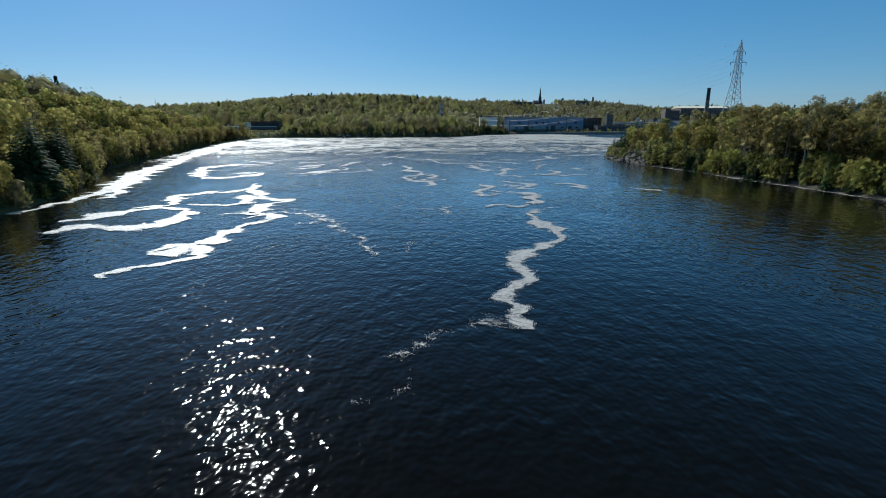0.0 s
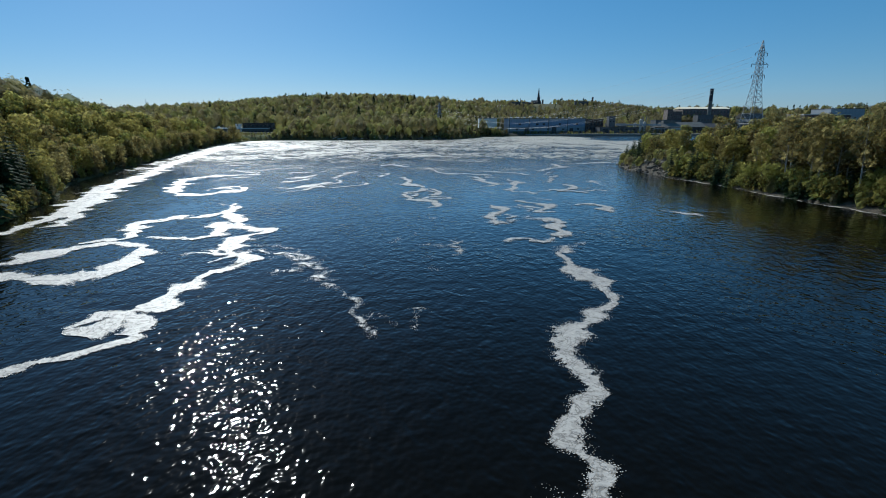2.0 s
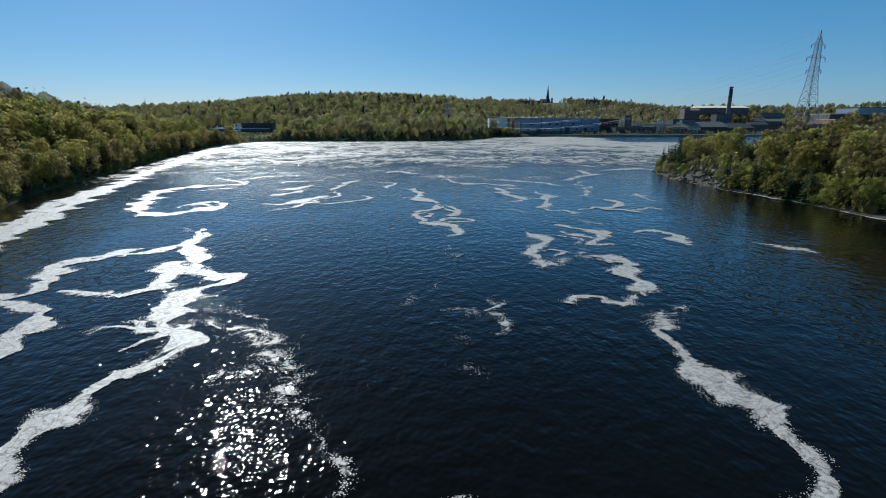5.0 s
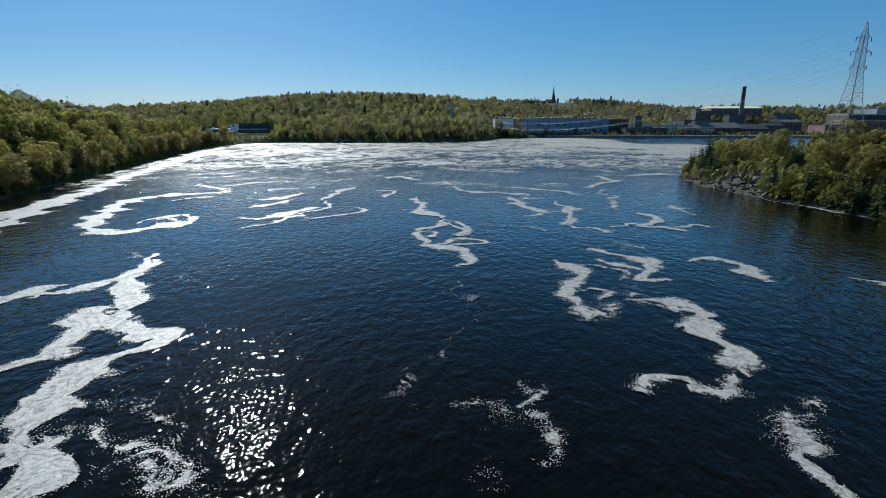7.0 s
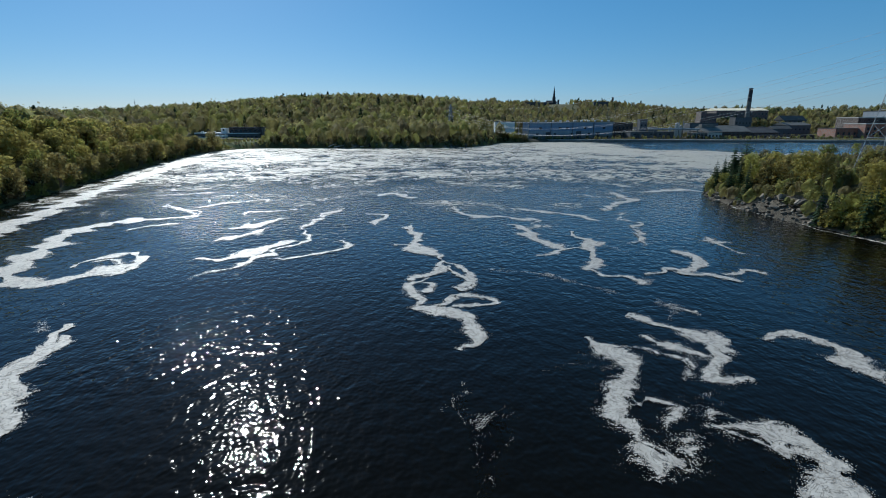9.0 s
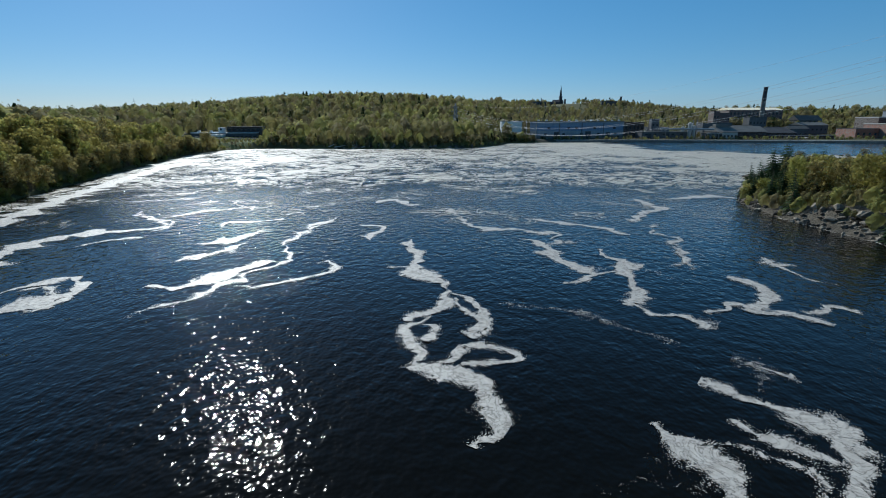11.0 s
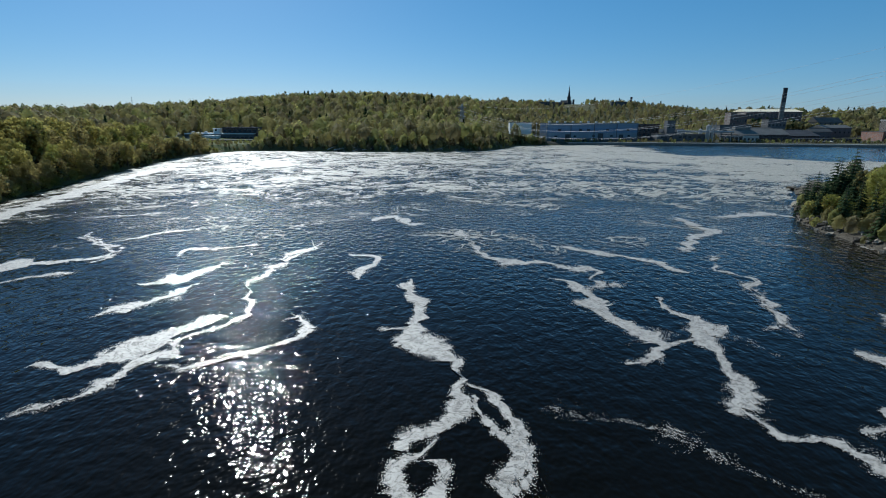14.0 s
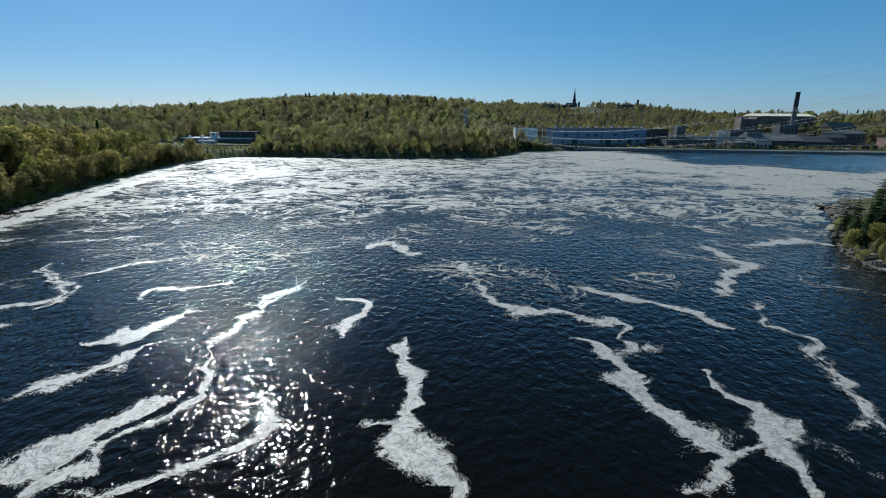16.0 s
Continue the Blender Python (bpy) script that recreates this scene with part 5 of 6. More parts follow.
# ---------------------------------------------------------------- pylons and cables
def pylon(name, x, y, z, turn, levels, arms, leg, label):
    """levels: height and width of the square body; arms: height, half length."""
    root = thing(name, pose(x, y, z, 0, 0, turn), label, "pylon")
    corner = [(-1, -1), (1, -1), (1, 1), (-1, 1)]
    for c in corner:
        bm = bmesh.new()
        for (h0, w0), (h1, w1) in zip(levels, levels[1:]):
            bar((c[0] * w0 / 2, c[1] * w0 / 2, h0), (c[0] * w1 / 2, c[1] * w1 / 2, h1), leg, bm)
        part("leg", bm, M_STEEL, root)
    for k in range(4):
        bm = bmesh.new()
        a, b = corner[k], corner[(k + 1) % 4]
        for (h0, w0), (h1, w1) in zip(levels, levels[1:]):
            n = max(1, round((h1 - h0) / max(1.3, (w0 + w1) * 0.42)))
            for j in range(n):
                f0, f1 = j / n, (j + 1) / n
                u0, u1 = w0 + (w1 - w0) * f0, w0 + (w1 - w0) * f1
                g0, g1 = h0 + (h1 - h0) * f0, h0 + (h1 - h0) * f1
                bar((a[0] * u0 / 2, a[1] * u0 / 2, g0), (b[0] * u1 / 2, b[1] * u1 / 2, g1), leg * 0.55, bm)
                bar((b[0] * u0 / 2, b[1] * u0 / 2, g0), (a[0] * u1 / 2, a[1] * u1 / 2, g1), leg * 0.55, bm)
                bar((a[0] * u1 / 2, a[1] * u1 / 2, g1), (b[0] * u1 / 2, b[1] * u1 / 2, g1), leg * 0.5, bm)
        part("bracing", bm, M_STEEL, root)
    for h, half in arms:
        w = np.interp(h, [l[0] for l in levels], [l[1] for l in levels]) / 2
        for s in (-1, 1):
            bm = bmesh.new()
            for q in (-1, 1):
                bar((s * w, q * w, h), (s * half, 0, h), leg * 0.6, bm)
            bar((s * w, 0, h + 1.1), (s * half, 0, h), leg * 0.55, bm)
            bar((s * (w + half) / 2, 0, h), (s * w, 0, h + 1.1), leg * 0.4, bm)
            arm = part("crossarm", bm, M_STEEL, root)
            part("insulator", bar((s * half, 0, h), (s * half, 0, h - 1.0), 0.09, None, 6), M_DARK, arm)
    return root


PZ, TZ = 1.6, 7.4
BIG_ARMS = [(35.2, 2.2), (31.6, 3.0), (28.0, 2.4)]
FAR_ARMS = [(20.5, 3.2), (17.3, 3.8), (14.2, 3.2)]
turn = math.degrees(math.atan2(460 - 192, 12 - 118.2)) - 90
pylon("lattice_pylon", 118.2, 192, PZ, 4, [(0, 8.2), (12, 5.2), (19, 3.4), (25, 2.1), (36, 1.1), (39.2, 0.12)], BIG_ARMS, 0.085, "tall galvanised steel lattice pylon on the island")
pylon("lattice_pylon", 12, 460, TZ, turn, [(0, 6.0), (9, 3.4), (15, 1.9), (21, 1.3), (23.5, 0.15)], FAR_ARMS, 0.17, "steel lattice pylon standing in the far woodland")


def cable(a, b, sag, r=0.05):
    """One hanging tube."""
    n = 30
    a, b = Vector(a), Vector(b)
    d = (b - a).normalized()
    side = d.cross(Vector((0, 0, 1))).normalized() * r
    up = Vector((0, 0, r))
    pts = [a.lerp(b, k / n) - Vector((0, 0, sag * 4 * (k / n) * (1 - k / n))) for k in range(n + 1)]
    v = [p + o for p in pts for o in (side, up, -side, -up)]
    f = [(4 * k + j, 4 * k + (j + 1) % 4, 4 * k + 4 + (j + 1) % 4, 4 * k + 4 + j) for k in range(n) for j in range(4)]
    return tagged(new("power_cable", quick_mesh("power_cable", [tuple(p) for p in v], f, M_CABLE)), "slack aluminium power cable strung between pylons", "cable", "power cables")


ct, st = math.cos(radians(turn)), math.sin(radians(turn))
for (h, half), (h2, half2) in zip(BIG_ARMS, FAR_ARMS):
    for s in (-1, 1):
        cable((12 + s * half2 * ct, 460 + s * half2 * st, TZ + h2 - 1), (118.2 + s * half * 0.9976, 192 + s * half * 0.07, PZ + h - 1), 14.0, 0.027)
cable((12, 460, TZ + 23.4), (118.2, 192, PZ + 39), 10.0, 0.02)


# ---------------------------------------------------------------- buildings
PANE = {}
UP = 2.4    # the works stand on the bank of the upper basin


def window_mesh(w, h, material):
    key = (w, h, material.name)
    if key not in PANE:
        bm = box(-w / 2, w / 2, -0.06, 0.06, 0, h)
        me = bpy.data.meshes.new("window")
        bm.to_mesh(me)
        bm.free()
        me.materials.append(material)
        PANE[key] = me
    return PANE[key]


def block(name, x, y, z, turn, size, label, category="building", wall=None, roof=None, bands=(), windows=(), gable=0.0, doors=(), parapet=0.35, units=0):
    """A building whose front's lower corner stands at x, y. size: front length, depth, height.
    bands: (from, to, material) strips of cladding; windows: (height, count, width, tall); doors: (place, width, tall)."""
    L, D, H = size
    root = thing(name, pose(x, y, z + UP, 0, 0, turn), label, category)
    if bands:
        for k, (a, b, m) in enumerate(bands):
            part("wall", box(0, L, 0, D, a if k else -1.5, b), m, root)
    else:
        part("wall", box(0, L, 0, D, -1.5, H), wall, root)
    if gable:
        bm = bmesh.new()
        o = 0.5
        v = [bm.verts.new(c) for c in ((-o, -o, H), (L + o, -o, H), (L + o, D + o, H), (-o, D + o, H), (-o, D / 2, H + gable), (L + o, D / 2, H + gable))]
        for f in ((0, 1, 5, 4), (2, 3, 4, 5), (0, 4, 3), (1, 2, 5), (3, 2, 1, 0)):
            bm.faces.new([v[i] for i in f])
        part("roof", bm, roof, root)
    else:
        r = part("roof", box(-0.25, L + 0.25, -0.25, D + 0.25, H + 0.004, H + parapet, 0.05), roof, root)
        for k in range(units):
            u = L * (k + 0.5) / units
            part("roof_vent", box(u - 0.7, u + 0.7, D * 0.2, D * 0.2 + 1.4, H + parapet, H + parapet + 1.1, 0.1), M_WHITE, r)
    for h, n, w, t in windows:
        for k in range(n):
            ob = shared("window", window_mesh(w, t, M_GLASS), root, pose(L * (k + 0.5) / n, -0.03, h))
    for u, w, t in doors:
        part("door", box(u - w / 2, u + w / 2, -0.08, 0.05, -0.5, t), M_DARK, root)
    return root


def gz(x, y):
    return float(ground(x, y))


# blue mill hall by the water
ang = math.degrees(math.atan2(29.1, 76.5))
block("mill_hall", 72.5, 452.6, 2.6, ang, (81.5, 9, 12.2), "long blue-clad industrial hall beside the river", "factory", None, M_ROOFGREY,
      ((0, 1.6, M_CONC), (1.6, 5.4, M_GREYC), (5.4, 9.0, M_DEEP), (9.0, 12.2, M_BLUE)), ((2.4, 5, 2.4, 1.2),), 0, ((18, 4, 4.5), (47, 5, 5), (66, 4, 4)), 0.4, 12)
ca, sa = math.cos(radians(ang)), math.sin(radians(ang))
block("brick_annex", 72.5 + 82 * ca, 452.6 + 82 * sa, 2.6, ang, (20, 10, 11.4), "dark brick annex at the end of the blue hall", "factory", M_BROWN, M_ROOFDARK, (), ((2.5, 5, 1.4, 2.0), (6.5, 5, 1.4, 2.0)), 0, ((14, 3, 3.6),))
block("low_shed", 46.6, 455, 8.5, 0, (15.6, 9, 6.6), "small white flat-roofed block behind poles", "building", M_WHITE, M_ROOFGREY, (), ((6.5, 4, 1.2, 1.0),))
for x, y, h in ((59.7, 440, 12.4), (63.1, 440.5, 12.4), (71, 444, 11.0)):
    root = thing("utility_pole", pose(x, y, gz(x, y)), "pale utility pole with a crossarm", "pole", "utility poles")
    part("pole", bar((0, 0, -0.5), (0, 0, h), 0.26, None, 8, 0.2), M_ROOFPALE, root)
    part("crossarm", box(-1.2, 1.2, -0.08, 0.08, h - 1.1, h - 0.9), M_WOOD, root)

# works site
block("long_workshop", 214.5, 462, 2.6, 1, (38, 20, 4.6), "long low workshop with a grey sheet roof", "factory", M_BROWN, M_ROOFMID, (), ((1.6, 10, 2.2, 1.5),), 4.2, ((7, 3, 3.2), (26, 3, 3.2)))
block("gabled_shed", 256, 470, 2.6, 6, (26, 24, 3.6), "dark gabled shed beside the workshop", "shed", M_BROWN, M_ROOFDARK, (), ((1.4, 4, 1.6, 1.2),), 4.0)
block("riverside_office", 200.5, 453, 2.2, 0, (15.5, 7, 4.0), "pale riverside office with dark windows", "building", M_DULL, M_ROOFGREY, (), ((1.2, 6, 1.3, 1.5),))
block("brick_tower_block", 263, 562, 7.0, 0, (5.5, 10, 17.5), "tall narrow brick mill tower", "factory", M_MAUVE, M_ROOFDARK, (), ((6, 2, 1.3, 2), (11, 2, 1.3, 2)))
block("dark_mill_block", 269, 566, 7.0, 0, (12, 16, 15.5), "dark brick mill block", "factory", M_MAUVE, M_ROOFDARK, (), ((4, 5, 1.4, 2), (9, 5, 1.4, 2)))
block("pale_roofed_mill", 295.5, 594, 8.5, 0, (55, 24, 17.6), "wide brick mill hall with a bright cream pitched roof", "factory", M_MAUVE, M_CREAM, (), ((8, 14, 1.8, 2.2), (13, 14, 1.8, 2.2)), 2.6)
block("boiler_house", 289, 547, 7.5, 0, (16, 10, 11), "grey boiler house below the chimney", "factory", M_DULL, M_ROOFGREY, (), ((5, 5, 1.4, 2.0),))
block("grey_house", 372, 600, 8.0, 6, (27, 14, 8), "grey house with a steep roof on the slope", "house", M_DULL, M_ROOFGREY, (), ((2.5, 5, 1.4, 1.6), (5.4, 5, 1.4, 1.6)), 5.0)
block("long_low_store", 252, 458, 2.2, -2, (48, 8, 1.9), "long low brown store on the quay", "building", M_BROWN, M_ROOFDARK, (), ((0.4, 12, 1.6, 1.0),))
block("brick_building", 327, 470, 2.0, 0, (18, 20, 7.2), "red brick riverside building", "building", M_BRICK, M_ROOFGREY, (), ((2.2, 4, 1.6, 2.0),))
block("brick_building", 345.5, 464, 2.0, 0, (26, 22, 10.6), "taller red brick building with a pale parapet", "building", M_BRICK, M_ROOFPALE, (), ((2.2, 5, 1.8, 2.2), (6.0, 5, 1.8, 2.2)), 0, (), 0.7)
block("flat_roofed_block", 362, 492, 3.0, 0, (46, 24, 14.6), "brick block with a pale flat roof", "building", M_BROWN, M_ROOFPALE, (), ((3, 8, 1.8, 2.0), (8, 8, 1.8, 2.0)), 0, (), 0.8)
block("grey_mill_tower", 398, 505, 3.0, 0, (34, 26, 20.5), "large grey mill building with rooftop housing", "factory", M_GREYC, M_ROOFGREY, (), ((5, 6, 1.8, 2.0), (11, 6, 1.8, 2.0)), 0, (), 0.6, 3)
block("loading_shed", 156, 462, 2.6, 3, (42, 12, 4.4), "low grey loading shed", "shed", M_DULL, M_ROOFGREY, (), ((2.0, 6, 2.0, 1.2),), 0, ((6, 3, 3.4), (20, 3, 3.4)))
block("pump_house", 168.5, 476, 2.6, 0, (6, 6, 14.2), "tall boxy grey plant house", "building", M_DULL, M_ROOFGREY, (), ((9, 2, 1.2, 1.2),))
block("small_office", 232, 520, 5.0, 0, (26, 12, 8.5), "grey office block behind the workshop", "building", M_DULL, M_ROOFGREY, (), ((3, 7, 1.6, 1.5),))
block("small_shop", 320, 520, 5.0, 12, (28, 14, 6.5), "low grey shop building with a gabled roof", "building", M_DULL, M_ROOFMID, (), ((2, 6, 1.6, 1.5),), 2.5)

random.seed(17)
for k in range(16):
    x, y = random.choice(((random.uniform(100, 200), random.uniform(486, 530)), (random.uniform(205, 330), random.uniform(490, 555)), (random.uniform(345, 460), random.uniform(540, 600))))
    L, H = random.uniform(8, 22), random.uniform(3.0, 6.5)
    block("works_shed", x, y, gz(x + L / 2, y) - UP, random.uniform(-8, 8), (L, random.uniform(7, 12), H), "small weathered works shed among bushes", "shed", random.choice((M_DULL, M_BROWN)), random.choice((M_ROOFMID, M_ROOFGREY, M_ROOFDARK)), (), ((1.4, max(2, int(L / 4)), 1.4, 1.2),), random.choice((0, 1.6, 2.4)))
for k in range(5):
    x, y = 222 + k * 9 + random.uniform(-2, 2), 488 + random.uniform(-2, 8)
    root = thing("storage_tank", pose(x, y, gz(x, y)), "dull grey cylindrical storage tank", "tank", "storage tanks")
    part("tank_body", bar((0, 0, -0.5), (0, 0, 6 + k % 3), 2.4, None, 16), M_DULL, root)
    part("tank_lid", bar((0, 0, 6 + k % 3), (0, 0, 6.7 + k % 3), 2.4, None, 16, 0.4), M_ROOFMID, root)

# seams and doors of the blue hall, roof tubs
hall = bpy.data.objects["mill_hall"]
for u in (0.3, 20.5, 41, 61.5, 81.2):
    part("downpipe", box(u - 0.3, u + 0.3, -0.22, -0.02, 0, 12.2), M_DULL, hall, "dark downpipe")
for u in (11, 29, 36, 53, 72):
    part("vent_louvre", box(u - 1.3, u + 1.3, -0.1, 0.02, 6.6, 8.2), M_DARK, hall)
part("cornice", box(-0.4, 81.9, -0.45, 0.0, 11.7, 12.1), M_ROOFPALE, hall, "pale cornice strip")
# raised lights along the workshop roof
shop = bpy.data.objects["long_workshop"]
part("clerestory", box(2, 13, 7.5, 12.5, 6.4, 10.2, 0.1), M_ROOFMID, shop, "raised roof section")
part("lean_to", box(8, 36, -3.2, -0.02, -1.5, 2.6, 0.05), M_BROWN, shop)
part("lean_to_roof", box(7.6, 36.4, -3.6, -0.02, 2.62, 2.9, 0.05), M_ROOFDARK, shop)
office = bpy.data.objects["riverside_office"]
for k in range(6):
    part("column", bar((0.6 + k * 2.86, -1.2, -1.5), (0.6 + k * 2.86, -1.2, 3.9), 0.22, None, 8), M_ROOFPALE, office, "white column")
part("porch_roof", box(-0.2, 15.7, -1.6, -0.28, 3.9, 4.2, 0.04), M_ROOFPALE, office)
block("cream_office", 213, 452, 2.2, 0, (11, 6, 4.6), "cream rendered office with a flat roof", "building", M_ROOFPALE, M_ROOFGREY, (), ((1.2, 4, 1.4, 1.5),))
for x, y, r, h in ((193, 463, 1.5, 11.5), (196.6, 464, 1.1, 9.5), (189, 466, 1.3, 8.5)):
    root = thing("silo", pose(x, y, gz(x, y)), "pale upright steel silo beside the pipe bridge", "silo", "silos")
    part("silo_body", bar((0, 0, -0.5), (0, 0, h), r, None, 16), M_ROOFPALE, root)
    part("silo_top", bar((0, 0, h), (0, 0, h + r * 0.6), r, None, 16, 0.2), M_ROOFPALE, root)
for k in range(7):
    x, y = 262 + k * 3.6 + random.uniform(-0.5, 0.5), 452.4 + random.uniform(-0.4, 0.4)
    root = thing("parked_car", pose(x, y, gz(x, y), 0, 0, 90 + random.uniform(-4, 4)), random.choice(("white car parked on the quay", "silver car parked on the quay")), "car", "parked cars")
    part("car_body", box(-2.1, 2.1, -0.85, 0.85, 0.3, 0.95, 0.18), M_ROOFPALE, root)
    part("cabin", box(-1.1, 1.3, -0.75, 0.75, 0.93, 1.5, 0.22), M_GLASS, root)
    for sx in (-1.3, 1.3):
        for sy in (-0.8, 0.8):
            part("wheel", bar((sx, sy - 0.1, 0.32), (sx, sy + 0.1, 0.32), 0.32, None, 12), M_DARK, root)

# chimney
root = thing("mill_chimney", pose(306.5, 558, 11.5 + UP), "tall round brick mill chimney, dark towards the top", "chimney")
part("stack", bar((0, 0, 0), (0, 0, 22), 2.1, None, 20, 1.9), M_CONC, root, "pale concrete shaft")
part("top_section", bar((0, 0, 22), (0, 0, 34), 1.9, None, 20, 1.7), M_ROOFDARK, root, "soot-dark upper shaft")
part("rim", bar((0, 0, 34), (0, 0, 34.6), 1.95, None, 20), M_ROOFDARK, root)

# overhead pipe bridge
root = thing("pipe_bridge", pose(168, 457, 2.2 + UP), "grey steel pipe bridge on trestle legs", "pipe bridge")
part("pipe", bar((0, 0, 7.4), (41, 1, 7.0), 0.55, None, 10), M_STEEL, root)
part("deck", box(0, 41, -0.6, 0.6, 6.2, 6.45), M_STEEL, root)
for u in (4, 24, 27, 39):
    part("trestle_leg", bar((u, 0, -0.5), (u, 0, 6.2), 0.35, None, 8), M_CONC, root)
for u in (24, 27):
    part("riser", bar((u, 0, 7.4), (u, 0, 13.6), 0.3, None, 8), M_STEEL, root)

# quay wall under the works
bm = bmesh.new()
for (x0, y0), (x1, y1) in zip(FAR_SHORE[9:16], FAR_SHORE[10:16]):
    d = Vector((x1 - x0, y1 - y0, 0))
    m = Matrix.Translation((x0, y0 - 0.4, UP)) @ Matrix.Rotation(math.atan2(d.y, d.x), 4, "Z")
    g = bmesh.ops.create_cube(bm, size=1.0, matrix=m @ Matrix.Translation((d.length / 2, 0.6, 0.4)) @ Matrix.Diagonal((d.length, 1.2, 2.4, 1)))
tagged(part("quay_wall", bm, M_CONC, None), "low concrete quay wall below the works", "wall", kind="structure")

bm = bmesh.new()
for (x0, y0), (x1, y1) in zip(FAR_SHORE[9:16], FAR_SHORE[10:16]):
    d = Vector((x1 - x0, y1 - y0, 0))
    m = Matrix.Translation((x0, y0, UP)) @ Matrix.Rotation(math.atan2(d.y, d.x), 4, "Z")
    bmesh.ops.create_cube(bm, size=1.0, matrix=m @ Matrix.Translation((d.length / 2, 2.6, 1.75)) @ Matrix.Diagonal((d.length, 2.6, 0.3, 1)))
tagged(part("quay_path", bm, M_ROOFPALE, None), "pale gravel path along the quay", "path", kind="structure")

# low building on the far left bank, on its lawn
block("office_wing", -163.5, 405, 3.2, 3, (16, 12, 4.4), "low grey flat-roofed office wing on a lawn", "building", M_DULL, M_SNOWY, (), ((1.3, 8, 1.5, 1.5),), 0, ((3, 1.4, 2.2),), 0.7, 2)
block("dark_hall", -147, 408, 3.2, 3, (25, 16, 4.4), "dark grey flat-roofed hall beside the white office", "building", M_DULL, M_SNOWY, (), ((1.3, 9, 1.8, 1.4),), 0, ((20, 2.4, 2.6),), 0.4)
block("upper_storey", -143, 413, 7.9, 3, (22, 10, 3.6), "dark upper storey set back on the riverside hall", "building", M_BROWN, M_ROOFDARK, (), ((0.9, 7, 1.6, 1.3),), 0, (), 0.4)
block("stair_tower", -147.5, 410, 7.9, 3, (3.4, 5, 3.0), "pale stair tower between the office wings", "building", M_WHITE, M_SNOWY, (), ((1.6, 1, 1.2, 1.4),))
block("entrance_wing", -150, 400, 3.2, 3, (9, 5, 3.2), "small white entrance wing with a pale flat roof", "building", M_WHITE, M_SNOWY, (), ((1.0, 4, 1.2, 1.3),), 0, ((4.5, 1.6, 2.2),), 0.5)
drive = box(-172, -112, 391, 396, -0.9, 0.06, 0.04)
tagged(part("parking_strip", drive, M_CONC, None), "pale gravel parking strip before the office", "road", kind="structure").location = (0, 0, gz(-145, 393.5))
for k in range(5):
    x, y = -168 + k * 5.4 + random.uniform(-0.8, 0.8), 393.6
    root = thing("parked_car", pose(x, y, gz(-145, 393.5) + 0.06, 0, 0, 4 + random.uniform(-5, 5)), "pale car parked before the riverside office", "car", "parked cars")
    part("car_body", box(-2.1, 2.1, -0.85, 0.85, 0.3, 0.95, 0.18), M_ROOFPALE, root)
    part("cabin", box(-1.1, 1.3, -0.75, 0.75, 0.93, 1.5, 0.22), M_GLASS, root)
    for sx in (-1.3, 1.3):
        for sy in (-0.8, 0.8):
            part("wheel", bar((sx, sy - 0.1, 0.32), (sx, sy + 0.1, 0.32), 0.32, None, 12), M_DARK, root)

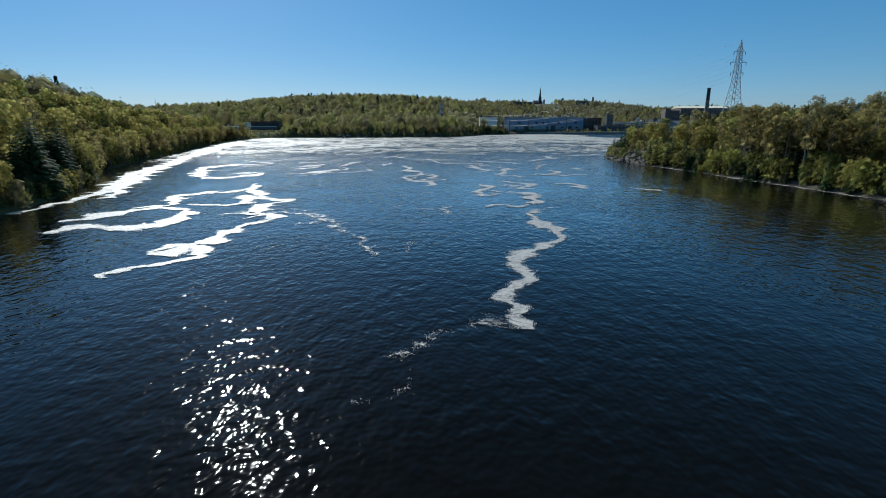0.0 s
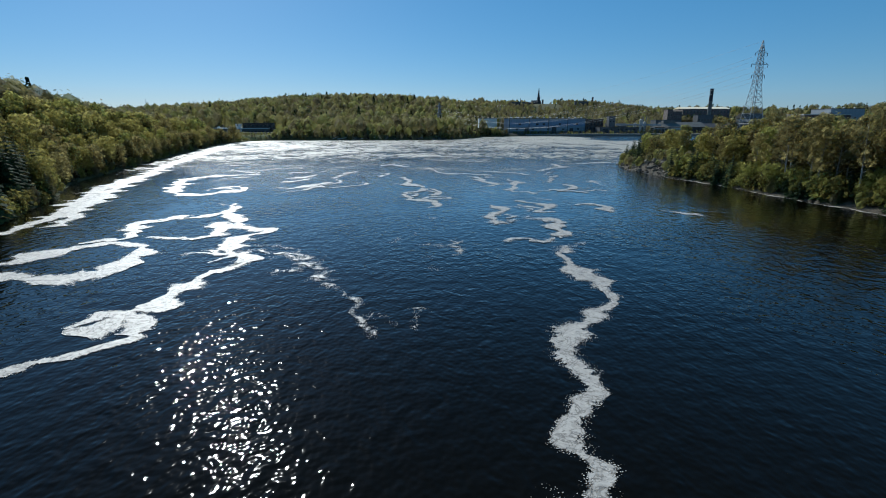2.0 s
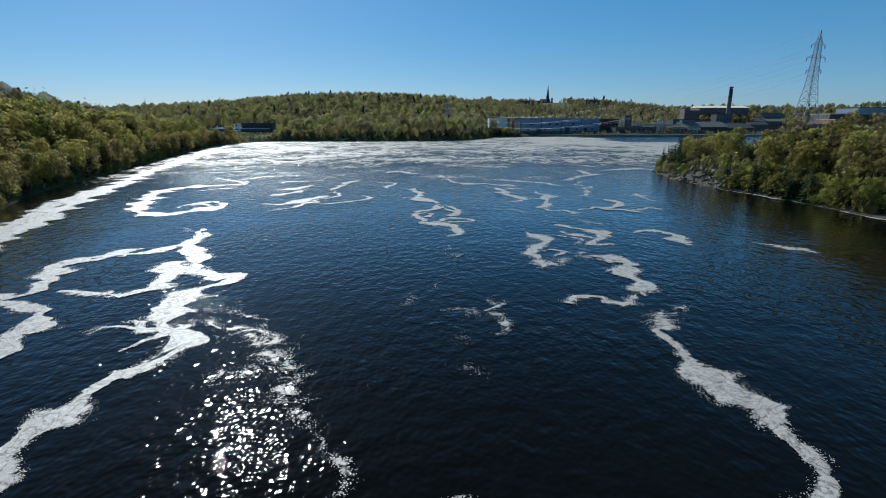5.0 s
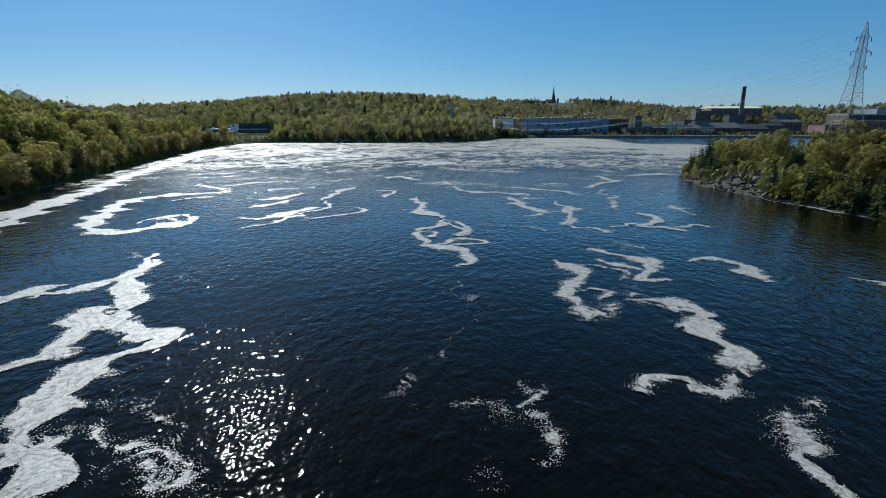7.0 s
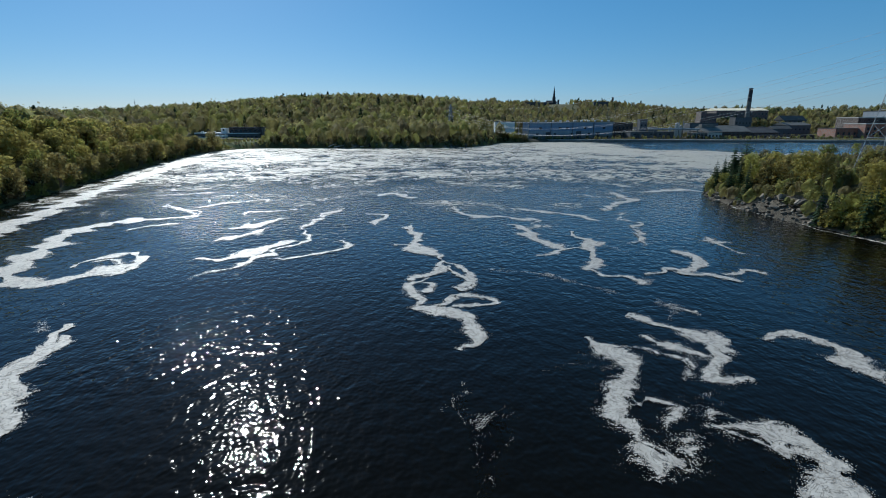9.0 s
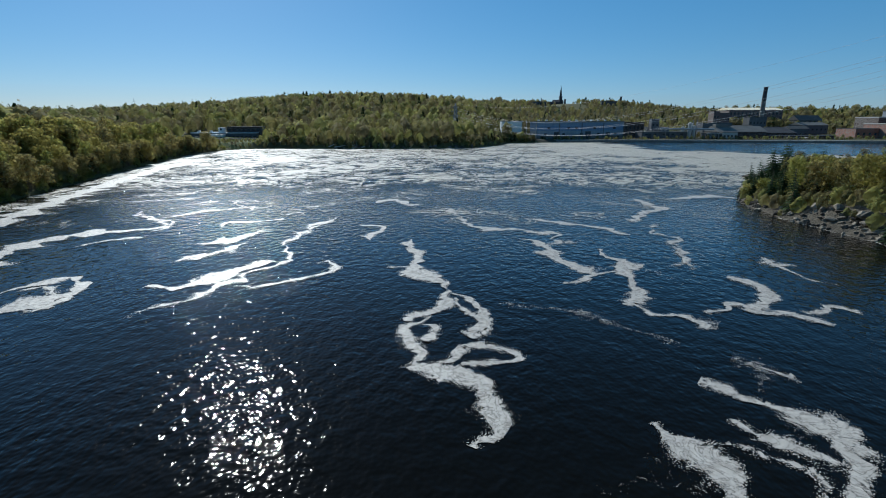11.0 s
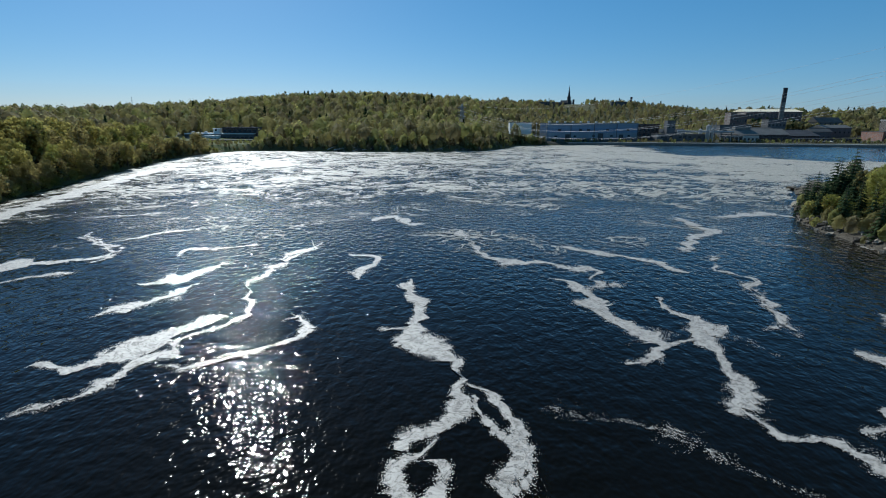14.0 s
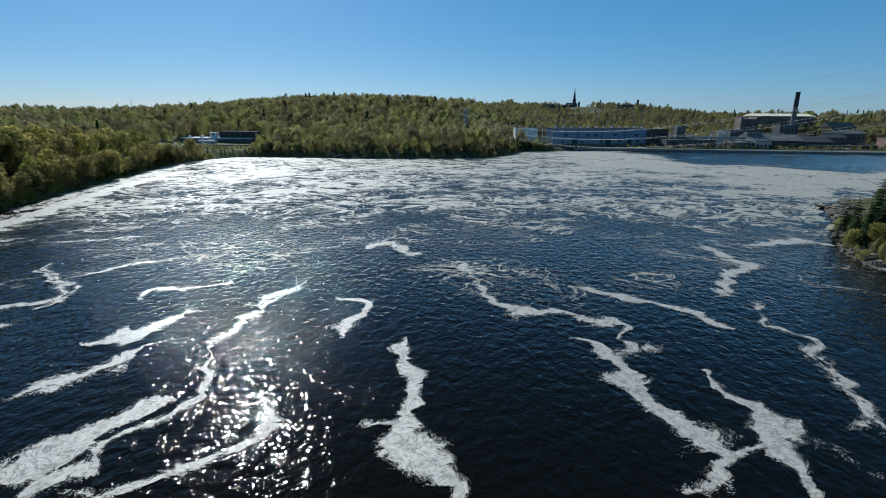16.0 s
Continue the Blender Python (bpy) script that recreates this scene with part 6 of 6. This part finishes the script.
block("hill_house", -450, 642, 18.5, 0, (8, 9, 4.6), "small white house among trees on the hill", "house", M_WHITE, M_ROOFPALE, (), ((1.4, 3, 1.2, 1.4),), 1.6)
block("hill_hall", -418, 642, 19.5, 0, (21, 12, 5.6), "low blue-grey hall among trees on the hill", "building", M_GREYC, M_ROOFGREY, (), ((1.6, 5, 1.6, 1.4),))
root = thing("radio_mast", pose(-344, 642, gz(-344, 642)), "thin steel radio mast on the wooded hill", "mast")
part("pole", bar((0, 0, -0.5), (0, 0, 43 - gz(-344, 642)), 0.32, None, 6, 0.14), M_STEEL, root)
for h in (4.0, 8.0, 11.5):
    part("antenna", box(-0.9, 0.9, -0.1, 0.1, 43 - gz(-344, 642) - h, 43.3 - gz(-344, 642) - h), M_STEEL, root)

# skyline of the town
root = thing("church", pose(184, 885, 37.6 + UP), "dark church with a tall slender steeple on the skyline", "church")
part("nave", box(-7, 8, -6, 8, -4, 6.5), M_ROOFDARK, root)
bm = bmesh.new()
v = [bm.verts.new(c) for c in ((-7.5, -6.5, 6.5), (8.5, -6.5, 6.5), (8.5, 8.5, 6.5), (-7.5, 8.5, 6.5), (-7.5, 1, 10.5), (8.5, 1, 10.5))]
for f in ((0, 1, 5, 4), (2, 3, 4, 5), (0, 4, 3), (1, 2, 5), (3, 2, 1, 0)):
    bm.faces.new([v[i] for i in f])
part("roof", bm, M_ROOFDARK, root)
part("tower", box(1.4, 5.6, -7, -2, -4, 15.5), M_ROOFDARK, root)
part("spire", bar((3.5, -4.5, 15.5), (3.5, -4.5, 32.5), 2.0, None, 8, 0.05), M_ROOFDARK, root)
part("side_tower", box(9.5, 12, -6, -3, -4, 11.5), M_ROOFDARK, root)
part("side_turret", bar((-27, -4, -4), (-27, -4, 13.5), 1.0, None, 8, 0.5), M_ROOFDARK, root)
for x, y, L, top, lab in ((130, 805, 30, 41.0, "long dark school building on the skyline"), (16, 800, 24, 42.2, "low flat-roofed building on the skyline"), (228, 800, 22, 41.2, "low grey building on the skyline")):
    block("skyline_building", x, y, top - 8.5, 0, (L, 14, 9.7), lab, "building", M_DULL, M_ROOFDARK, (), ((6, 9, 1.5, 1.6),))
root = thing("skyline_chimney", pose(255, 800, 29 + UP), "small dark chimney on the skyline", "chimney")
part("stack", bar((0, 0, 0), (0, 0, 19.5), 1.6, None, 12, 1.4), M_BROWN, root)
part("rim", bar((0, 0, 19.5), (0, 0, 20.0), 1.7, None, 12), M_ROOFDARK, root)
